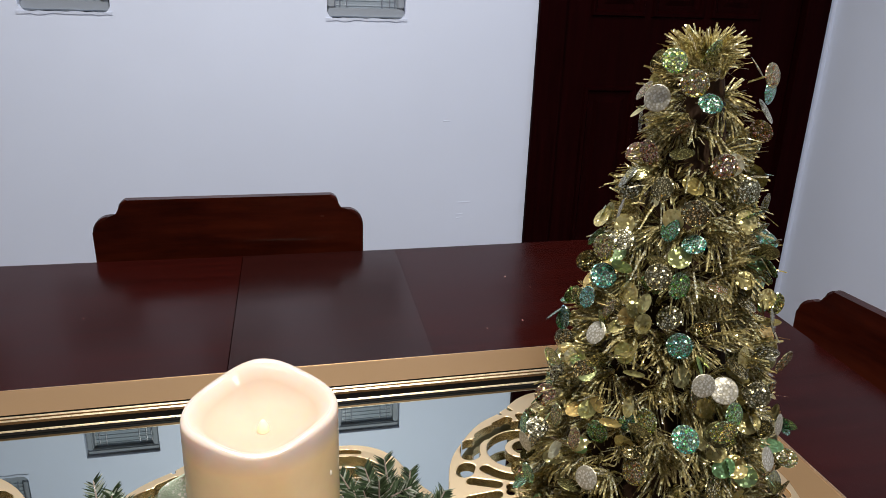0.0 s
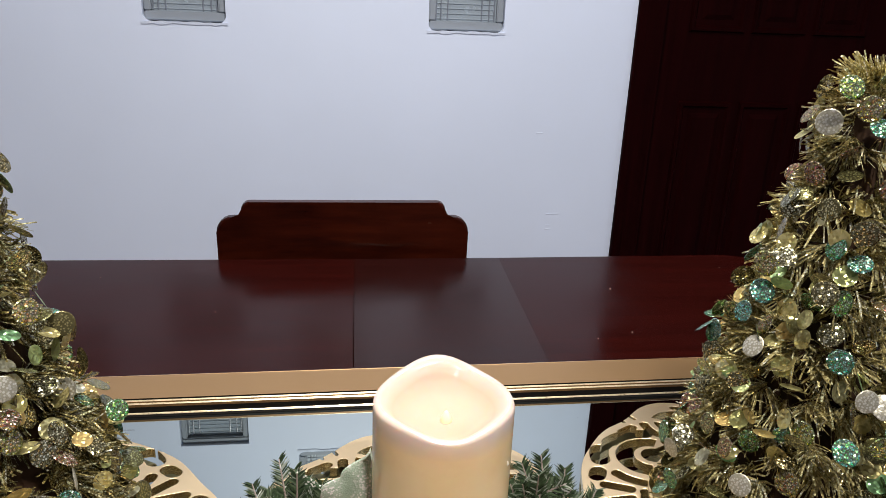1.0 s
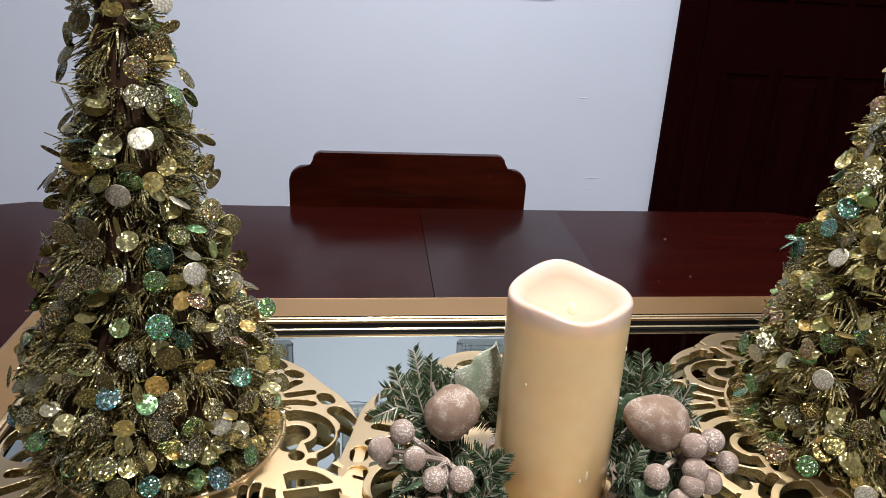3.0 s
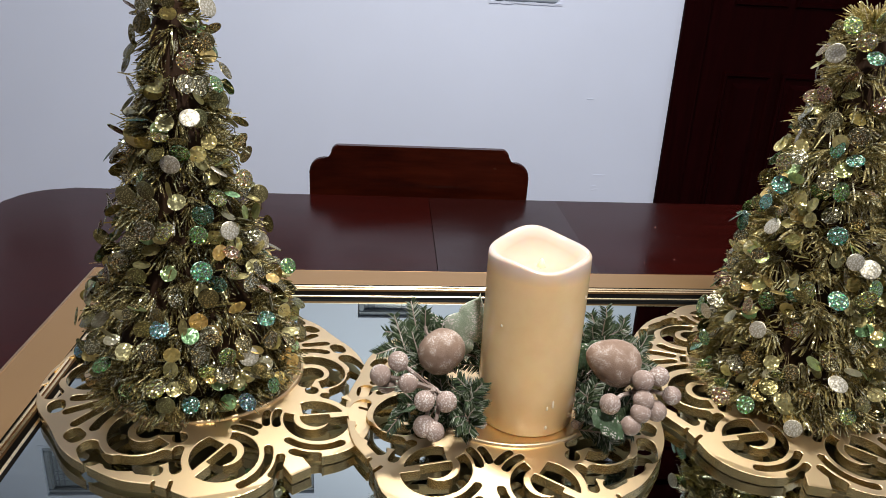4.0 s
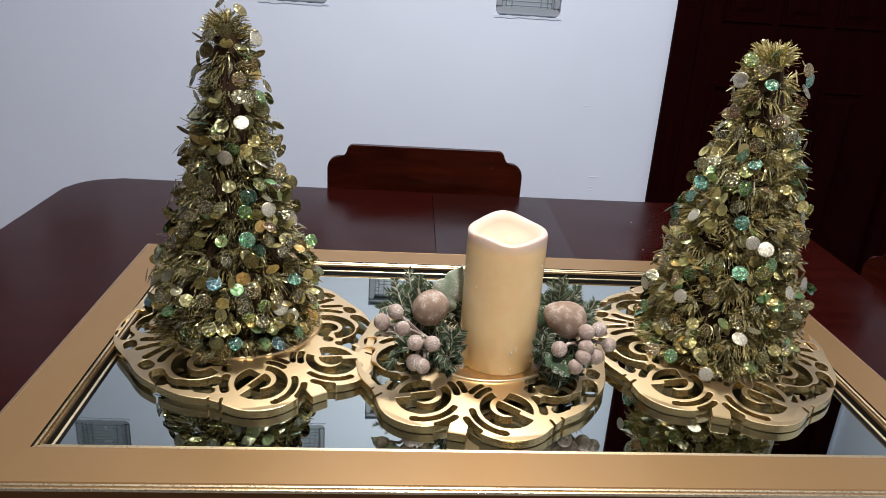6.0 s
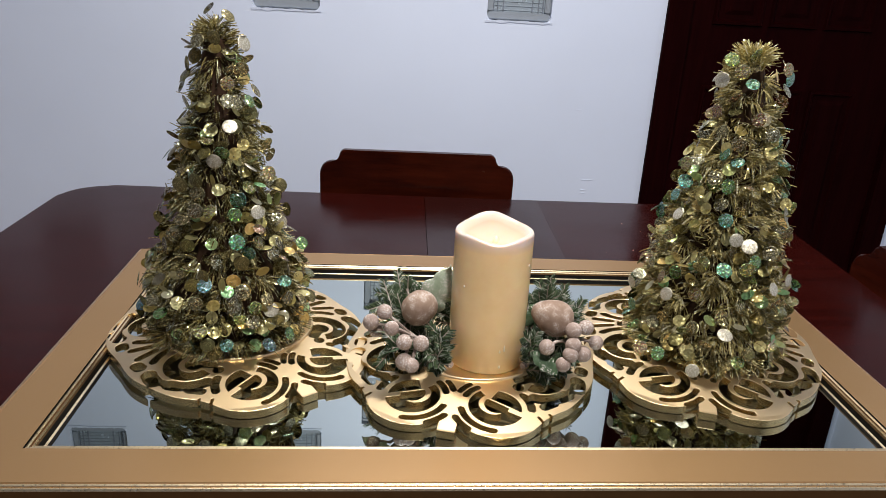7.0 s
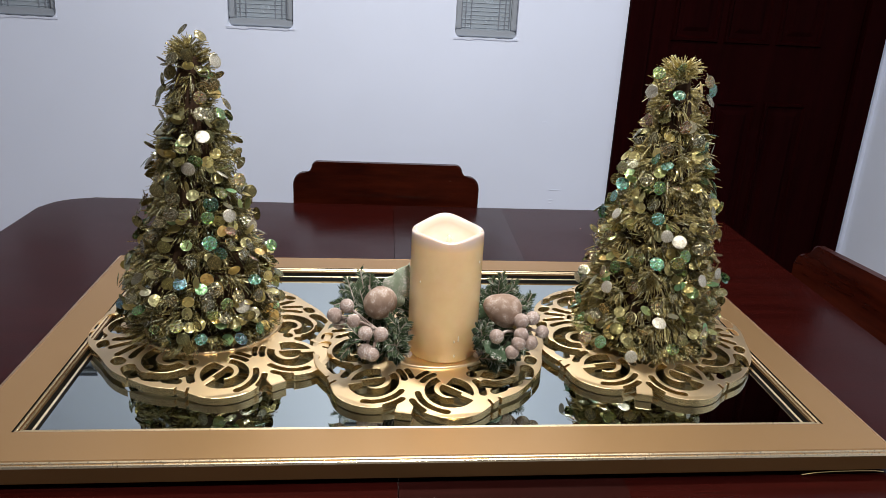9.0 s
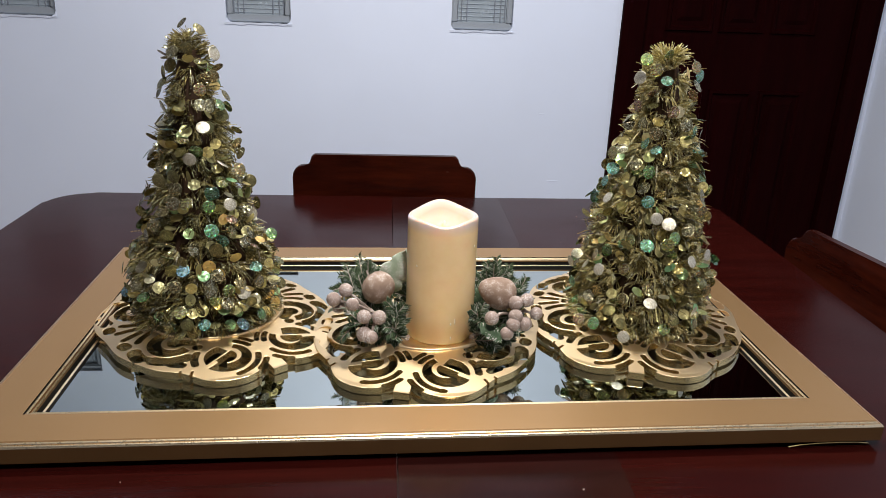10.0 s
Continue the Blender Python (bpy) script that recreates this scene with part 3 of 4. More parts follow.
# ---- gold scrollwork trivets ----
def lattice(step=0.00085, long=0.182, wide=0.152):
    """Height field of the oval scrollwork, positive where there is metal: four quarters, mirrored both ways.

    Each quarter has a barred scroll beside the wedge at the end and a hooked scroll beside the chevron at the side."""
    gx, gy = np.arange(-long, long + step, step), np.arange(-wide, wide + step, step)
    x, y = np.meshgrid(gx, gy, indexing="ij")
    u, v = np.abs(x), np.abs(y)
    r = np.hypot(u, v)

    def disc(cu, cv, rad):
        return np.hypot(u - cu, v - cv) - rad

    def arc(cu, cv, r0, hw, a0, a1):
        """A bent slot with round ends about (cu, cv), from the angle a0 to a1."""
        du, dv = u - cu, v - cv
        rho, ang = np.hypot(du, dv), np.degrees(np.arctan2(dv, du))
        off = np.clip((ang - (a0 + a1) / 2 + 180) % 360 - 180, -(a1 - a0) / 2, (a1 - a0) / 2)
        near = np.radians(off + (a0 + a1) / 2)
        return np.hypot(du - r0 * np.cos(near), dv - r0 * np.sin(near)) - hw

    def slot(p, q, hw):
        du, dv = q[0] - p[0], q[1] - p[1]
        t = np.clip(((u - p[0]) * du + (v - p[1]) * dv) / (du * du + dv * dv), 0, 1)
        return np.hypot(u - p[0] - t * du, v - p[1] - t * dv) - hw
    au, av, bu, bv = 0.1215, 0.0430, 0.0565, 0.0795
    # the bar crosses the barred scroll and runs on to the next lobe
    way = np.array((0.36, 0.933))
    beside = (u - 0.1150) * way[1] - (v - 0.0450) * way[0]
    along = (u - 0.1150) * way[0] + (v - 0.0450) * way[1]
    ang_a = np.degrees(np.arctan2(v - av, u - au))
    ang_b = np.degrees(np.arctan2(v - bv, u - bu))
    holes = [
        # barred scroll: the open crescent, the two halves beside the bar, the slits round it
        np.maximum.reduce([disc(au, av, 0.0270), 0.0165 - np.hypot(u - 0.1185, v - 0.0400), (np.abs(ang_a + 33) - 102) * 0.0004]),
        np.maximum.reduce([disc(au, av, 0.0245), beside + 0.0021, -0.0085 - along]),
        np.maximum.reduce([disc(0.1185, 0.0435, 0.0118), 0.0021 - beside]),
        arc(au, av, 0.0358, 0.0023, -71, 4),
        arc(au, av, 0.0452, 0.0024, -56, -30),
        arc(au, av, 0.0342, 0.0024, -138, -108),
        arc(au, av, 0.0425, 0.0021, -132, -112),
        disc(0.0830, 0.0615, 0.0050),
        arc(au, av, 0.0360, 0.0033, 100, 136),
        # hooked scroll: the open crescent and the eye, which opens inwards
        np.maximum.reduce([disc(bu, bv, 0.0280), 0.0175 - np.hypot(u - 0.0575, v - 0.0780), (np.abs(ang_b - 94) - 106) * 0.0004]),
        disc(0.0585, 0.0765, 0.0092),
        np.maximum.reduce([slot((0.0600, 0.0740), (0.0700, 0.0620), 0.0052), 0.0765 - r]),
        # openings of the outer band
        arc(bu, bv, 0.0395, 0.0060, 2, 56),
        np.maximum(arc(bu, bv, 0.0440, 0.0064, 80, 101), 0.0034 - np.hypot(u - 0.0560, v - 0.1230)),
        arc(0.0, 0.0, 0.1290, 0.0054, 77, 79.5),
        arc(0.0, 0.0, 0.1365, 0.0032, 54.5, 59.5),
        np.maximum(slot((0.0985, 0.0995), (0.1075, 0.0905), 0.0032), 0.0022 - np.hypot(u - 0.1050, v - 0.0980)),
        # the chevron between two hooked scrolls
        arc(bu, bv, 0.0425, 0.0027, 133, 168),
        slot((0.0060, 0.1010), (0.0110, 0.1210), 0.0026),
        slot((0.0016, 0.0860), (0.0030, 0.0900), 0.0022),
        # nicks beside the wedge and where the lobes meet
        np.maximum(0.1530 - u, np.abs(v - 0.0108) - 0.0007),
        slot((0.1175, 0.0968), (0.1319, 0.1075), 0.0005),
        slot((0.1253, 0.0863), (0.1397, 0.0971), 0.0005),
    ]
    scroll_rim, band = 0.0465 - np.hypot(u - au, v - av), 0.1400 + 0.0125 * np.sin(2 * np.arctan2(v, u)) ** 2 - r - 0.0010 * np.cos(12 * np.arctan2(v, u))
    # the two outlines run into one another with a soft corner
    soft_corner = np.clip(0.020 - np.abs(scroll_rim - band), 0, None) ** 2 / 0.08
    metal = np.maximum.reduce([np.maximum(scroll_rim, band) + soft_corner, np.minimum(0.1640 - u, 0.0240 - v), np.minimum(0.1700 - u, 0.0098 - v)])
    for k, h in enumerate(holes):
        metal = np.minimum(metal, h - (0.0012 if k < 9 or k > 19 else 0.0019))
    metal = np.maximum(metal, np.minimum(0.0850 - r, 0.02))
    # keep what hangs together with the middle
    start = (len(gx) // 2, len(gy) // 2)
    kept, todo = np.zeros(metal.shape, bool), [start]
    kept[start] = True
    while todo:
        i, j = todo.pop()
        for p in ((i + 1, j), (i - 1, j), (i, j + 1), (i, j - 1)):
            if 0 <= p[0] < metal.shape[0] and 0 <= p[1] < metal.shape[1] and metal[p] > 0 and not kept[p]:
                kept[p] = True
                todo.append(p)
    return gx, gy, np.where(kept, metal, np.minimum(metal, -0.0001))


def lattice_mesh(z0, z1, fall):
    gx, gy, f = lattice()
    f = f.clip(-0.01, 0.01)
    verts, faces, made = [], [], {}
    wall_a, wall_b = [], []
    inside = f > 0
    cells = np.argwhere(inside[:-1, :-1] | inside[1:, :-1] | inside[:-1, 1:] | inside[1:, 1:])

    def vert(key, x, y):
        if key not in made:
            made[key] = len(verts)
            verts.append((x, y))
        return made[key]
    for i, j in cells.tolist():
        ring = ((i, j), (i + 1, j), (i + 1, j + 1), (i, j + 1))
        poly = []
        for k in range(4):
            a, b = ring[k], ring[(k + 1) % 4]
            fa, fb = f[a], f[b]
            if fa > 0:
                poly.append((vert(a, gx[a[0]], gy[a[1]]), 0))
            if (fa > 0) != (fb > 0):
                t = fa / (fa - fb)
                key = (a, b) if a < b else (b, a)
                poly.append((vert(key, gx[a[0]] + t * (gx[b[0]] - gx[a[0]]), gy[a[1]] + t * (gy[b[1]] - gy[a[1]])), 1))
        if len(poly) < 3:
            continue
        faces.append([p for p, _ in poly])
        for k in range(len(poly)):
            (p, s), (q, e) = poly[k], poly[(k + 1) % len(poly)]
            if s and e:
                wall_a.append(p)
                wall_b.append(q)
    m = len(verts)
    border = set(wall_a) | set(wall_b)
    # the plate is slightly domed, and its upper edges are eased
    drop = [fall * min(max((math.hypot(x, y) - 0.076) / 0.092, 0.0), 1.0) ** 1.25 for x, y in verts]
    all_v = [(x, y, z1 - d - (0.0003 if k in border else 0.0)) for k, ((x, y), d) in enumerate(zip(verts, drop))] + [(x, y, z0 - d) for (x, y), d in zip(verts, drop)]
    all_f = faces + [[p + m for p in reversed(q)] for q in faces]
    tops = len(all_f)
    all_f += [(p, p + m, q + m, q) for p, q in zip(wall_a, wall_b)]
    me = bpy.data.meshes.new("scrollwork")
    me.from_pydata(all_v, [], all_f)
    me.materials.append(BRASS)
    me.materials.append(CUT_SHADE)
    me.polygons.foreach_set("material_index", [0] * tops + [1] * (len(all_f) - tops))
    me.update()
    return me


PLATE_Z = 0.786
scroll = lattice_mesh(-0.0088, 0.0, 0.0104)
trivet = thing("trivet", "oval gold metal scrollwork trivet on the mirror", "trivet", (0, 0, PLATE_Z), "trivets on the mirror")
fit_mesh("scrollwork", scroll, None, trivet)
part("rim", lathe([(0.0842, -0.002), (0.0842, 0.0010), (0.0850, 0.0021), (0.0868, 0.0021), (0.0877, 0.0008), (0.0877, -0.002)], 96), BRASS, trivet, "thin raised ring", True)
PLACES = ((-0.290, 0.083, 306), (-0.007, 0.050, 256), (0.283, 0.087, 254))
SPREAD = Matrix.Diagonal((1.018, 1.018, 1, 1))
trivet.matrix_basis = pose(*PLACES[0][:2], PLATE_Z, 0, 0, PLACES[0][2]) @ SPREAD
for x, y, a in PLACES[1:]:
    copy_thing(trivet, pose(x, y, PLATE_Z, 0, 0, a) @ SPREAD)

# ---- candle ----
CB = 0.1550
candle = thing("pillar_candle", "ivory flameless pillar candle with a wavy melted rim, lit", "candle", (0.004, 0.0143, PLATE_Z))
def rim_wave(a, i):
    k = (0, 0, 0, 0.02, 0.35, 0.8, 1, 1, 1, 1, 1, 0.95, 0.75, 0.35, 0.1)[i]
    peak = math.sin(a) ** 6
    rise = 0.0086 * peak if math.sin(a) > 0 else -0.0032 * peak + 0.0022 * math.sin(2 * a) ** 2
    return k * (0.0008 + 0.0006 * math.cos(a) + rise)
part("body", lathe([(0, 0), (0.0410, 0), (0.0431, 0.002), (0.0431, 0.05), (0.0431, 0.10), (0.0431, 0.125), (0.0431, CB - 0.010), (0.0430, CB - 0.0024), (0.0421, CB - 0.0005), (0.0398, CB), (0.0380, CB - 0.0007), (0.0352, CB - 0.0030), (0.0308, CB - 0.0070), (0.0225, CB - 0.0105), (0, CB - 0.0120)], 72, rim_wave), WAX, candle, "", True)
part("flame", lathe([(0, 0), (0.0026, 0.001), (0.0036, 0.003), (0.0030, 0.006), (0.0014, 0.009), (0, 0.0105)], 16), FLAME, candle, "warm glowing bulb", True, pose(0.001, -0.005, CB - 0.0145))
for a, z, h in ((-77, 0.029, 0.004), (-70, 0.032, 0.0085), (-76, 0.010, 0.004), (-139, 0.100, 0.0025), (-32, 0.124, 0.0035)):
    a = radians(a)
    drip = lathe([(0, -h * 0.5), (0.0008, -h * 0.42), (0.0011, -h * 0.2), (0.0009, h * 0.2), (0.0004, h * 0.45), (0, h * 0.5)], 10)
    part("wax_drip", drip, DRIP, candle, "glossy wax drip, paled for its highlight", True, pose(0.0430 * math.cos(a), 0.0430 * math.sin(a), z))


# ---- wreath round the candle ----
wreath = thing("candle_wreath", "candle ring of frosted fir, sugared fruit and berries", "wreath", (0, 0, 0))
rng = random.Random(7)
ring_pts = [(0.002 + 0.053 * math.cos(a), 0.012 + 0.050 * math.sin(a), PLATE_Z + 0.008) for a in np.linspace(0.15, 2 * math.pi - 0.1, 40) if not -2.35 < (a - 2 * math.pi) < -0.85]
part("twig_ring", tube(sorted(ring_pts, key=lambda p: math.atan2(p[1] + 0.02, p[0]) if math.atan2(p[1] + 0.02, p[0]) > -math.pi / 2 else math.atan2(p[1] + 0.02, p[0]) + 2 * math.pi), 0.004, 6), TWIG, wreath)


def fruit(squash, lean, steps=32):
    prof = []
    for k in range(17):
        t = math.pi * k / 16
        r = math.sin(t) * (1 + lean * math.cos(t))
        z = -math.cos(t)
        z -= 0.16 * math.exp(-((r / 0.32) ** 2)) * (1 if z > 0 else -0.6)
        prof.append((max(r, 0.0) if 0 < k < 16 else 0.0, z * squash))
    return lathe(prof, steps)


def sized(m, s):
    return m @ Matrix.Diagonal((s, s, s, 1))


apple = part("apple", fruit(0.93, 0.05), FRUIT, wreath, "sugared pinkish brown apple", True, sized(pose(-0.0745, 0.012, 0.8475, -30, -48, 0), 0.0212))
part("apple_stem", tube([(0, 0, 0.75), (0.05, 0, 1.0), (0.16, 0.02, 1.2)], 0.07, 6), TWIG, apple)
pear = part("pear", fruit(1.30, -0.34), FRUIT, wreath, "sugared pinkish brown pear", True, sized(pose(0.0720, -0.004, 0.8480, 6, 112, 4), 0.0196))
part("pear_stem", tube([(0, 0, 0.85), (0.04, 0, 1.15), (0.14, 0.03, 1.4)], 0.07, 6), TWIG, pear)

berry_mesh = bpy.data.meshes.new("berry")
bm = bmesh.new()
bmesh.ops.create_icosphere(bm, subdivisions=3, radius=0.0086)
bm.to_mesh(berry_mesh)
bm.free()
LEFT = [(-0.113, -0.030, 0.861), (-0.127, -0.036, 0.852), (-0.105, -0.040, 0.847), (-0.0915, -0.044, 0.833), (-0.0735, -0.042, 0.831), (-0.091, -0.050, 0.813), (-0.083, -0.054, 0.811), (-0.122, -0.026, 0.838)]
RIGHT = [(0.061, -0.045, 0.831), (0.091, -0.040, 0.831), (0.0875, -0.046, 0.823), (0.080, -0.048, 0.812), (0.103, -0.040, 0.821), (0.106, -0.028, 0.847), (0.118, -0.032, 0.831), (0.092, -0.030, 0.844)]
for side, root in ((LEFT, Vector((-0.080, -0.016, 0.826))), (RIGHT, Vector((0.090, -0.016, 0.824)))):
    for p in side:
        s = rng.uniform(0.92, 1.08)
        fit_mesh("berry", berry_mesh, BERRY, wreath, "", True, sized(pose(*p, rng.uniform(0, 360), rng.uniform(0, 360), 0), s))
        end = Vector(p)
        mid = root.lerp(end, 0.5) + Vector((rng.uniform(-0.004, 0.004), -0.004, 0.005))
        part("berry_stem", tube([root, mid, end.lerp(root, 0.12)], 0.0021, 6, 0.8), TWIG, wreath)


def blade(bm, base, way, up, length, width, fold=0.0):
    """A flat pointed needle of four triangles."""
    side = way.cross(up)
    side = side.normalized() if side.length > 1e-5 else way.orthogonal().normalized()
    mid = base + way * length * 0.5 + up * fold * length
    a, b = bm.verts.new(base - side * width * 0.35), bm.verts.new(base + side * width * 0.35)
    c, d = bm.verts.new(mid + side * width * 0.5), bm.verts.new(mid - side * width * 0.5)
    e = bm.verts.new(base + way * length)
    bm.faces.new((a, b, c, d))
    bm.faces.new((d, c, e))


FLAT = Vector((0.1, -0.8, 0.6)).normalized()


def fir_sprig(base, tip, spread, needles=170, twigs=6):
    """A fir tip: a main shoot with side shoots, all set with needles."""
    base, tip = Vector(base), Vector(tip)
    bm = bmesh.new()
    shoots = [(base, tip, needles)]
    way = (tip - base)
    for k in range(twigs):
        f = 0.25 + 0.6 * k / max(twigs - 1, 1)
        start = base.lerp(tip, f)
        out = way.normalized().orthogonal()
        out = way.cross(FLAT).normalized() if k % 3 else out
        out.rotate(Matrix.Rotation((k % 2) * math.pi + rng.uniform(-0.5, 0.5), 3, way.normalized()))
        shoots.append((start, start + (way.normalized() * 0.7 + out * spread).normalized() * way.length * rng.uniform(0.35, 0.55), needles // 2))
    for a, b, count in shoots:
        d = (b - a).normalized()
        for i in range(count):
            f = (i + rng.random()) / count
            o = d.cross(FLAT) if d.cross(FLAT).length > 0.1 else d.orthogonal()
            o = (o.normalized() * rng.choice((-1, 1)) + FLAT * rng.gauss(0, 0.45)).normalized()
            blade(bm, a.lerp(b, f), (d * rng.uniform(0.6, 1.0) + o).normalized(), FLAT, rng.uniform(0.008, 0.0125) * (1.1 - 0.4 * f), 0.0011)
    sprig = part("fir_sprig", bm, NEEDLE, wreath)
    for a, b, count in shoots:
        part("shoot", tube([a, a.lerp(b, 0.5), b], 0.0009, 5, 0.5), TWIG, sprig)


SPRIGS = [
    ((-0.058, 0.030, 0.815), (-0.114, 0.045, 0.862), 0.6), ((-0.060, 0.036, 0.820), (-0.100, 0.050, 0.858), 0.5), ((-0.066, 0.022, 0.820), (-0.128, 0.028, 0.852), 0.7), ((-0.056, 0.030, 0.822), (-0.082, 0.050, 0.856), 0.6),
    ((-0.058, 0.0, 0.800), (-0.118, -0.020, 0.815), 0.8), ((-0.056, -0.015, 0.798), (-0.062, -0.040, 0.832), 0.9), ((-0.052, -0.022, 0.793), (-0.052, -0.044, 0.812), 0.9),
    ((0.058, 0.030, 0.815), (0.090, 0.046, 0.867), 0.5), ((0.060, 0.030, 0.818), (0.076, 0.048, 0.864), 0.5), ((0.064, 0.024, 0.820), (0.124, 0.036, 0.838), 0.6), ((0.060, 0.020, 0.820), (0.106, 0.040, 0.858), 0.6),
    ((0.056, 0.0, 0.800), (0.110, -0.012, 0.812), 0.8), ((0.054, -0.012, 0.798), (0.052, -0.034, 0.828), 0.9), ((0.056, -0.020, 0.795), (0.092, -0.034, 0.806), 0.8),
    ((-0.050, 0.010, 0.790), (-0.098, 0.022, 0.812), 0.9), ((-0.052, 0.030, 0.792), (-0.092, 0.052, 0.820), 0.9), ((-0.050, -0.005, 0.790), (-0.100, -0.010, 0.800), 0.9),
    ((0.048, 0.010, 0.790), (0.098, 0.022, 0.812), 0.9), ((0.050, 0.030, 0.792), (0.092, 0.054, 0.820), 0.9), ((0.048, -0.008, 0.790), (0.100, -0.010, 0.802), 0.9), ((0.046, -0.022, 0.790), (0.074, -0.040, 0.798), 0.9), ((-0.020, 0.055, 0.792), (-0.052, 0.078, 0.830), 0.9), ((0.020, 0.055, 0.792), (0.046, 0.078, 0.828), 0.9),
    ((-0.050, -0.026, 0.798), (-0.054, -0.036, 0.848), 0.5), ((-0.048, -0.030, 0.795), (-0.060, -0.046, 0.826), 0.7), ((0.047, -0.026, 0.800), (0.044, -0.038, 0.842), 0.5),
    ((0.030, 0.052, 0.805), (0.010, 0.078, 0.846), 0.8), ((-0.030, 0.052, 0.805), (-0.022, 0.082, 0.842), 0.8), ((0.050, 0.046, 0.805), (0.066, 0.080, 0.838), 0.8),
]
for base, tip, spread in SPRIGS:
    fir_sprig(base, Vector(base).lerp(Vector(tip), 0.86), spread)


def holly(name, centre, normal_turn, length, material, label):
    """A lobed leaf with spines, cupped along its midrib."""
    bm = bmesh.new()
    n = 28
    mid, left, right = [], [], []
    for i in range(n + 1):
        t = i / n
        half = 0.30 * math.sin(math.pi * min(t * 1.02, 1)) ** 0.7 * (0.72 + 0.28 * abs(math.cos(3.5 * math.pi * t)))
        z = 0.10 * math.sin(math.pi * t)
        mid.append(bm.verts.new((t - 0.5, 0, z - 0.04)))
        left.append(bm.verts.new((t - 0.5, half, z + 0.10 * half + 0.03 * math.sin(9 * t))))
        right.append(bm.verts.new((t - 0.5, -half, z + 0.10 * half + 0.03 * math.cos(8 * t))))
    for i in range(n):
        bm.faces.new((mid[i], mid[i + 1], left[i + 1], left[i]))
        bm.faces.new((right[i], right[i + 1], mid[i + 1], mid[i]))
    bmesh.ops.remove_doubles(bm, verts=bm.verts[:], dist=0.001)
    bmesh.ops.solidify(bm, geom=bm.faces[:], thickness=0.02)
    part(name, bm, material, wreath, label, True, sized(pose(*centre, *normal_turn), length))


holly("leaf", (-0.055, 0.038, 0.856), (84, -62, 10), 0.068, PALE, "pale green frosted leaf")
holly("leaf", (-0.078, 0.050, 0.850), (84, -118, 10), 0.042, HOLLY, "dark green leaf")
holly("leaf", (-0.118, -0.030, 0.835), (20, 10, 160), 0.034, PALE, "pale green frosted leaf")
holly("leaf", (0.060, -0.046, 0.812), (35, 30, -30), 0.036, HOLLY, "dark green leaf")
holly("leaf", (-0.100, -0.020, 0.808), (20, 10, 200), 0.042, HOLLY, "dark green leaf")
holly("leaf", (0.062, 0.030, 0.835), (70, -50, -10), 0.040, HOLLY, "dark green leaf")
holly("leaf", (0.055, -0.030, 0.806), (15, 0, -50), 0.034, PALE, "pale green frosted leaf")

# ---- tinsel trees ----
sequin_mesh = bpy.data.meshes.new("sequin")
bm = lathe([(0, 0.0007), (0.0040, 0.0005), (0.0073, 0.0001), (0.0079, -0.0003), (0, -0.0002)], 20)
bm.to_mesh(sequin_mesh)
bm.free()

# the trees' half width by the height over their foot, lumpy where the garland's turns lie
LEFT_SHAPE = ((0.0, 0.092), (0.025, 0.097), (0.060, 0.101), (0.097, 0.090), (0.125, 0.073), (0.164, 0.067), (0.188, 0.059), (0.213, 0.055), (0.238, 0.051), (0.263, 0.045), (0.288, 0.038), (0.311, 0.036), (0.335, 0.035), (0.350, 0.027), (0.360, 0.012))
RIGHT_SHAPE = ((0.0, 0.094), (0.024, 0.098), (0.054, 0.096), (0.077, 0.094), (0.106, 0.085), (0.140, 0.080), (0.172, 0.075), (0.186, 0.068), (0.211, 0.062), (0.236, 0.060), (0.260, 0.055), (0.285, 0.043), (0.308, 0.042), (0.332, 0.041), (0.348, 0.030), (0.360, 0.012))


def half_width(shape, h):
    for (h0, r0), (h1, r1) in zip(shape, shape[1:]):
        if h <= h1:
            return r0 + (r1 - r0) * max(h - h0, 0.0) / (h1 - h0)
    return shape[-1][1]


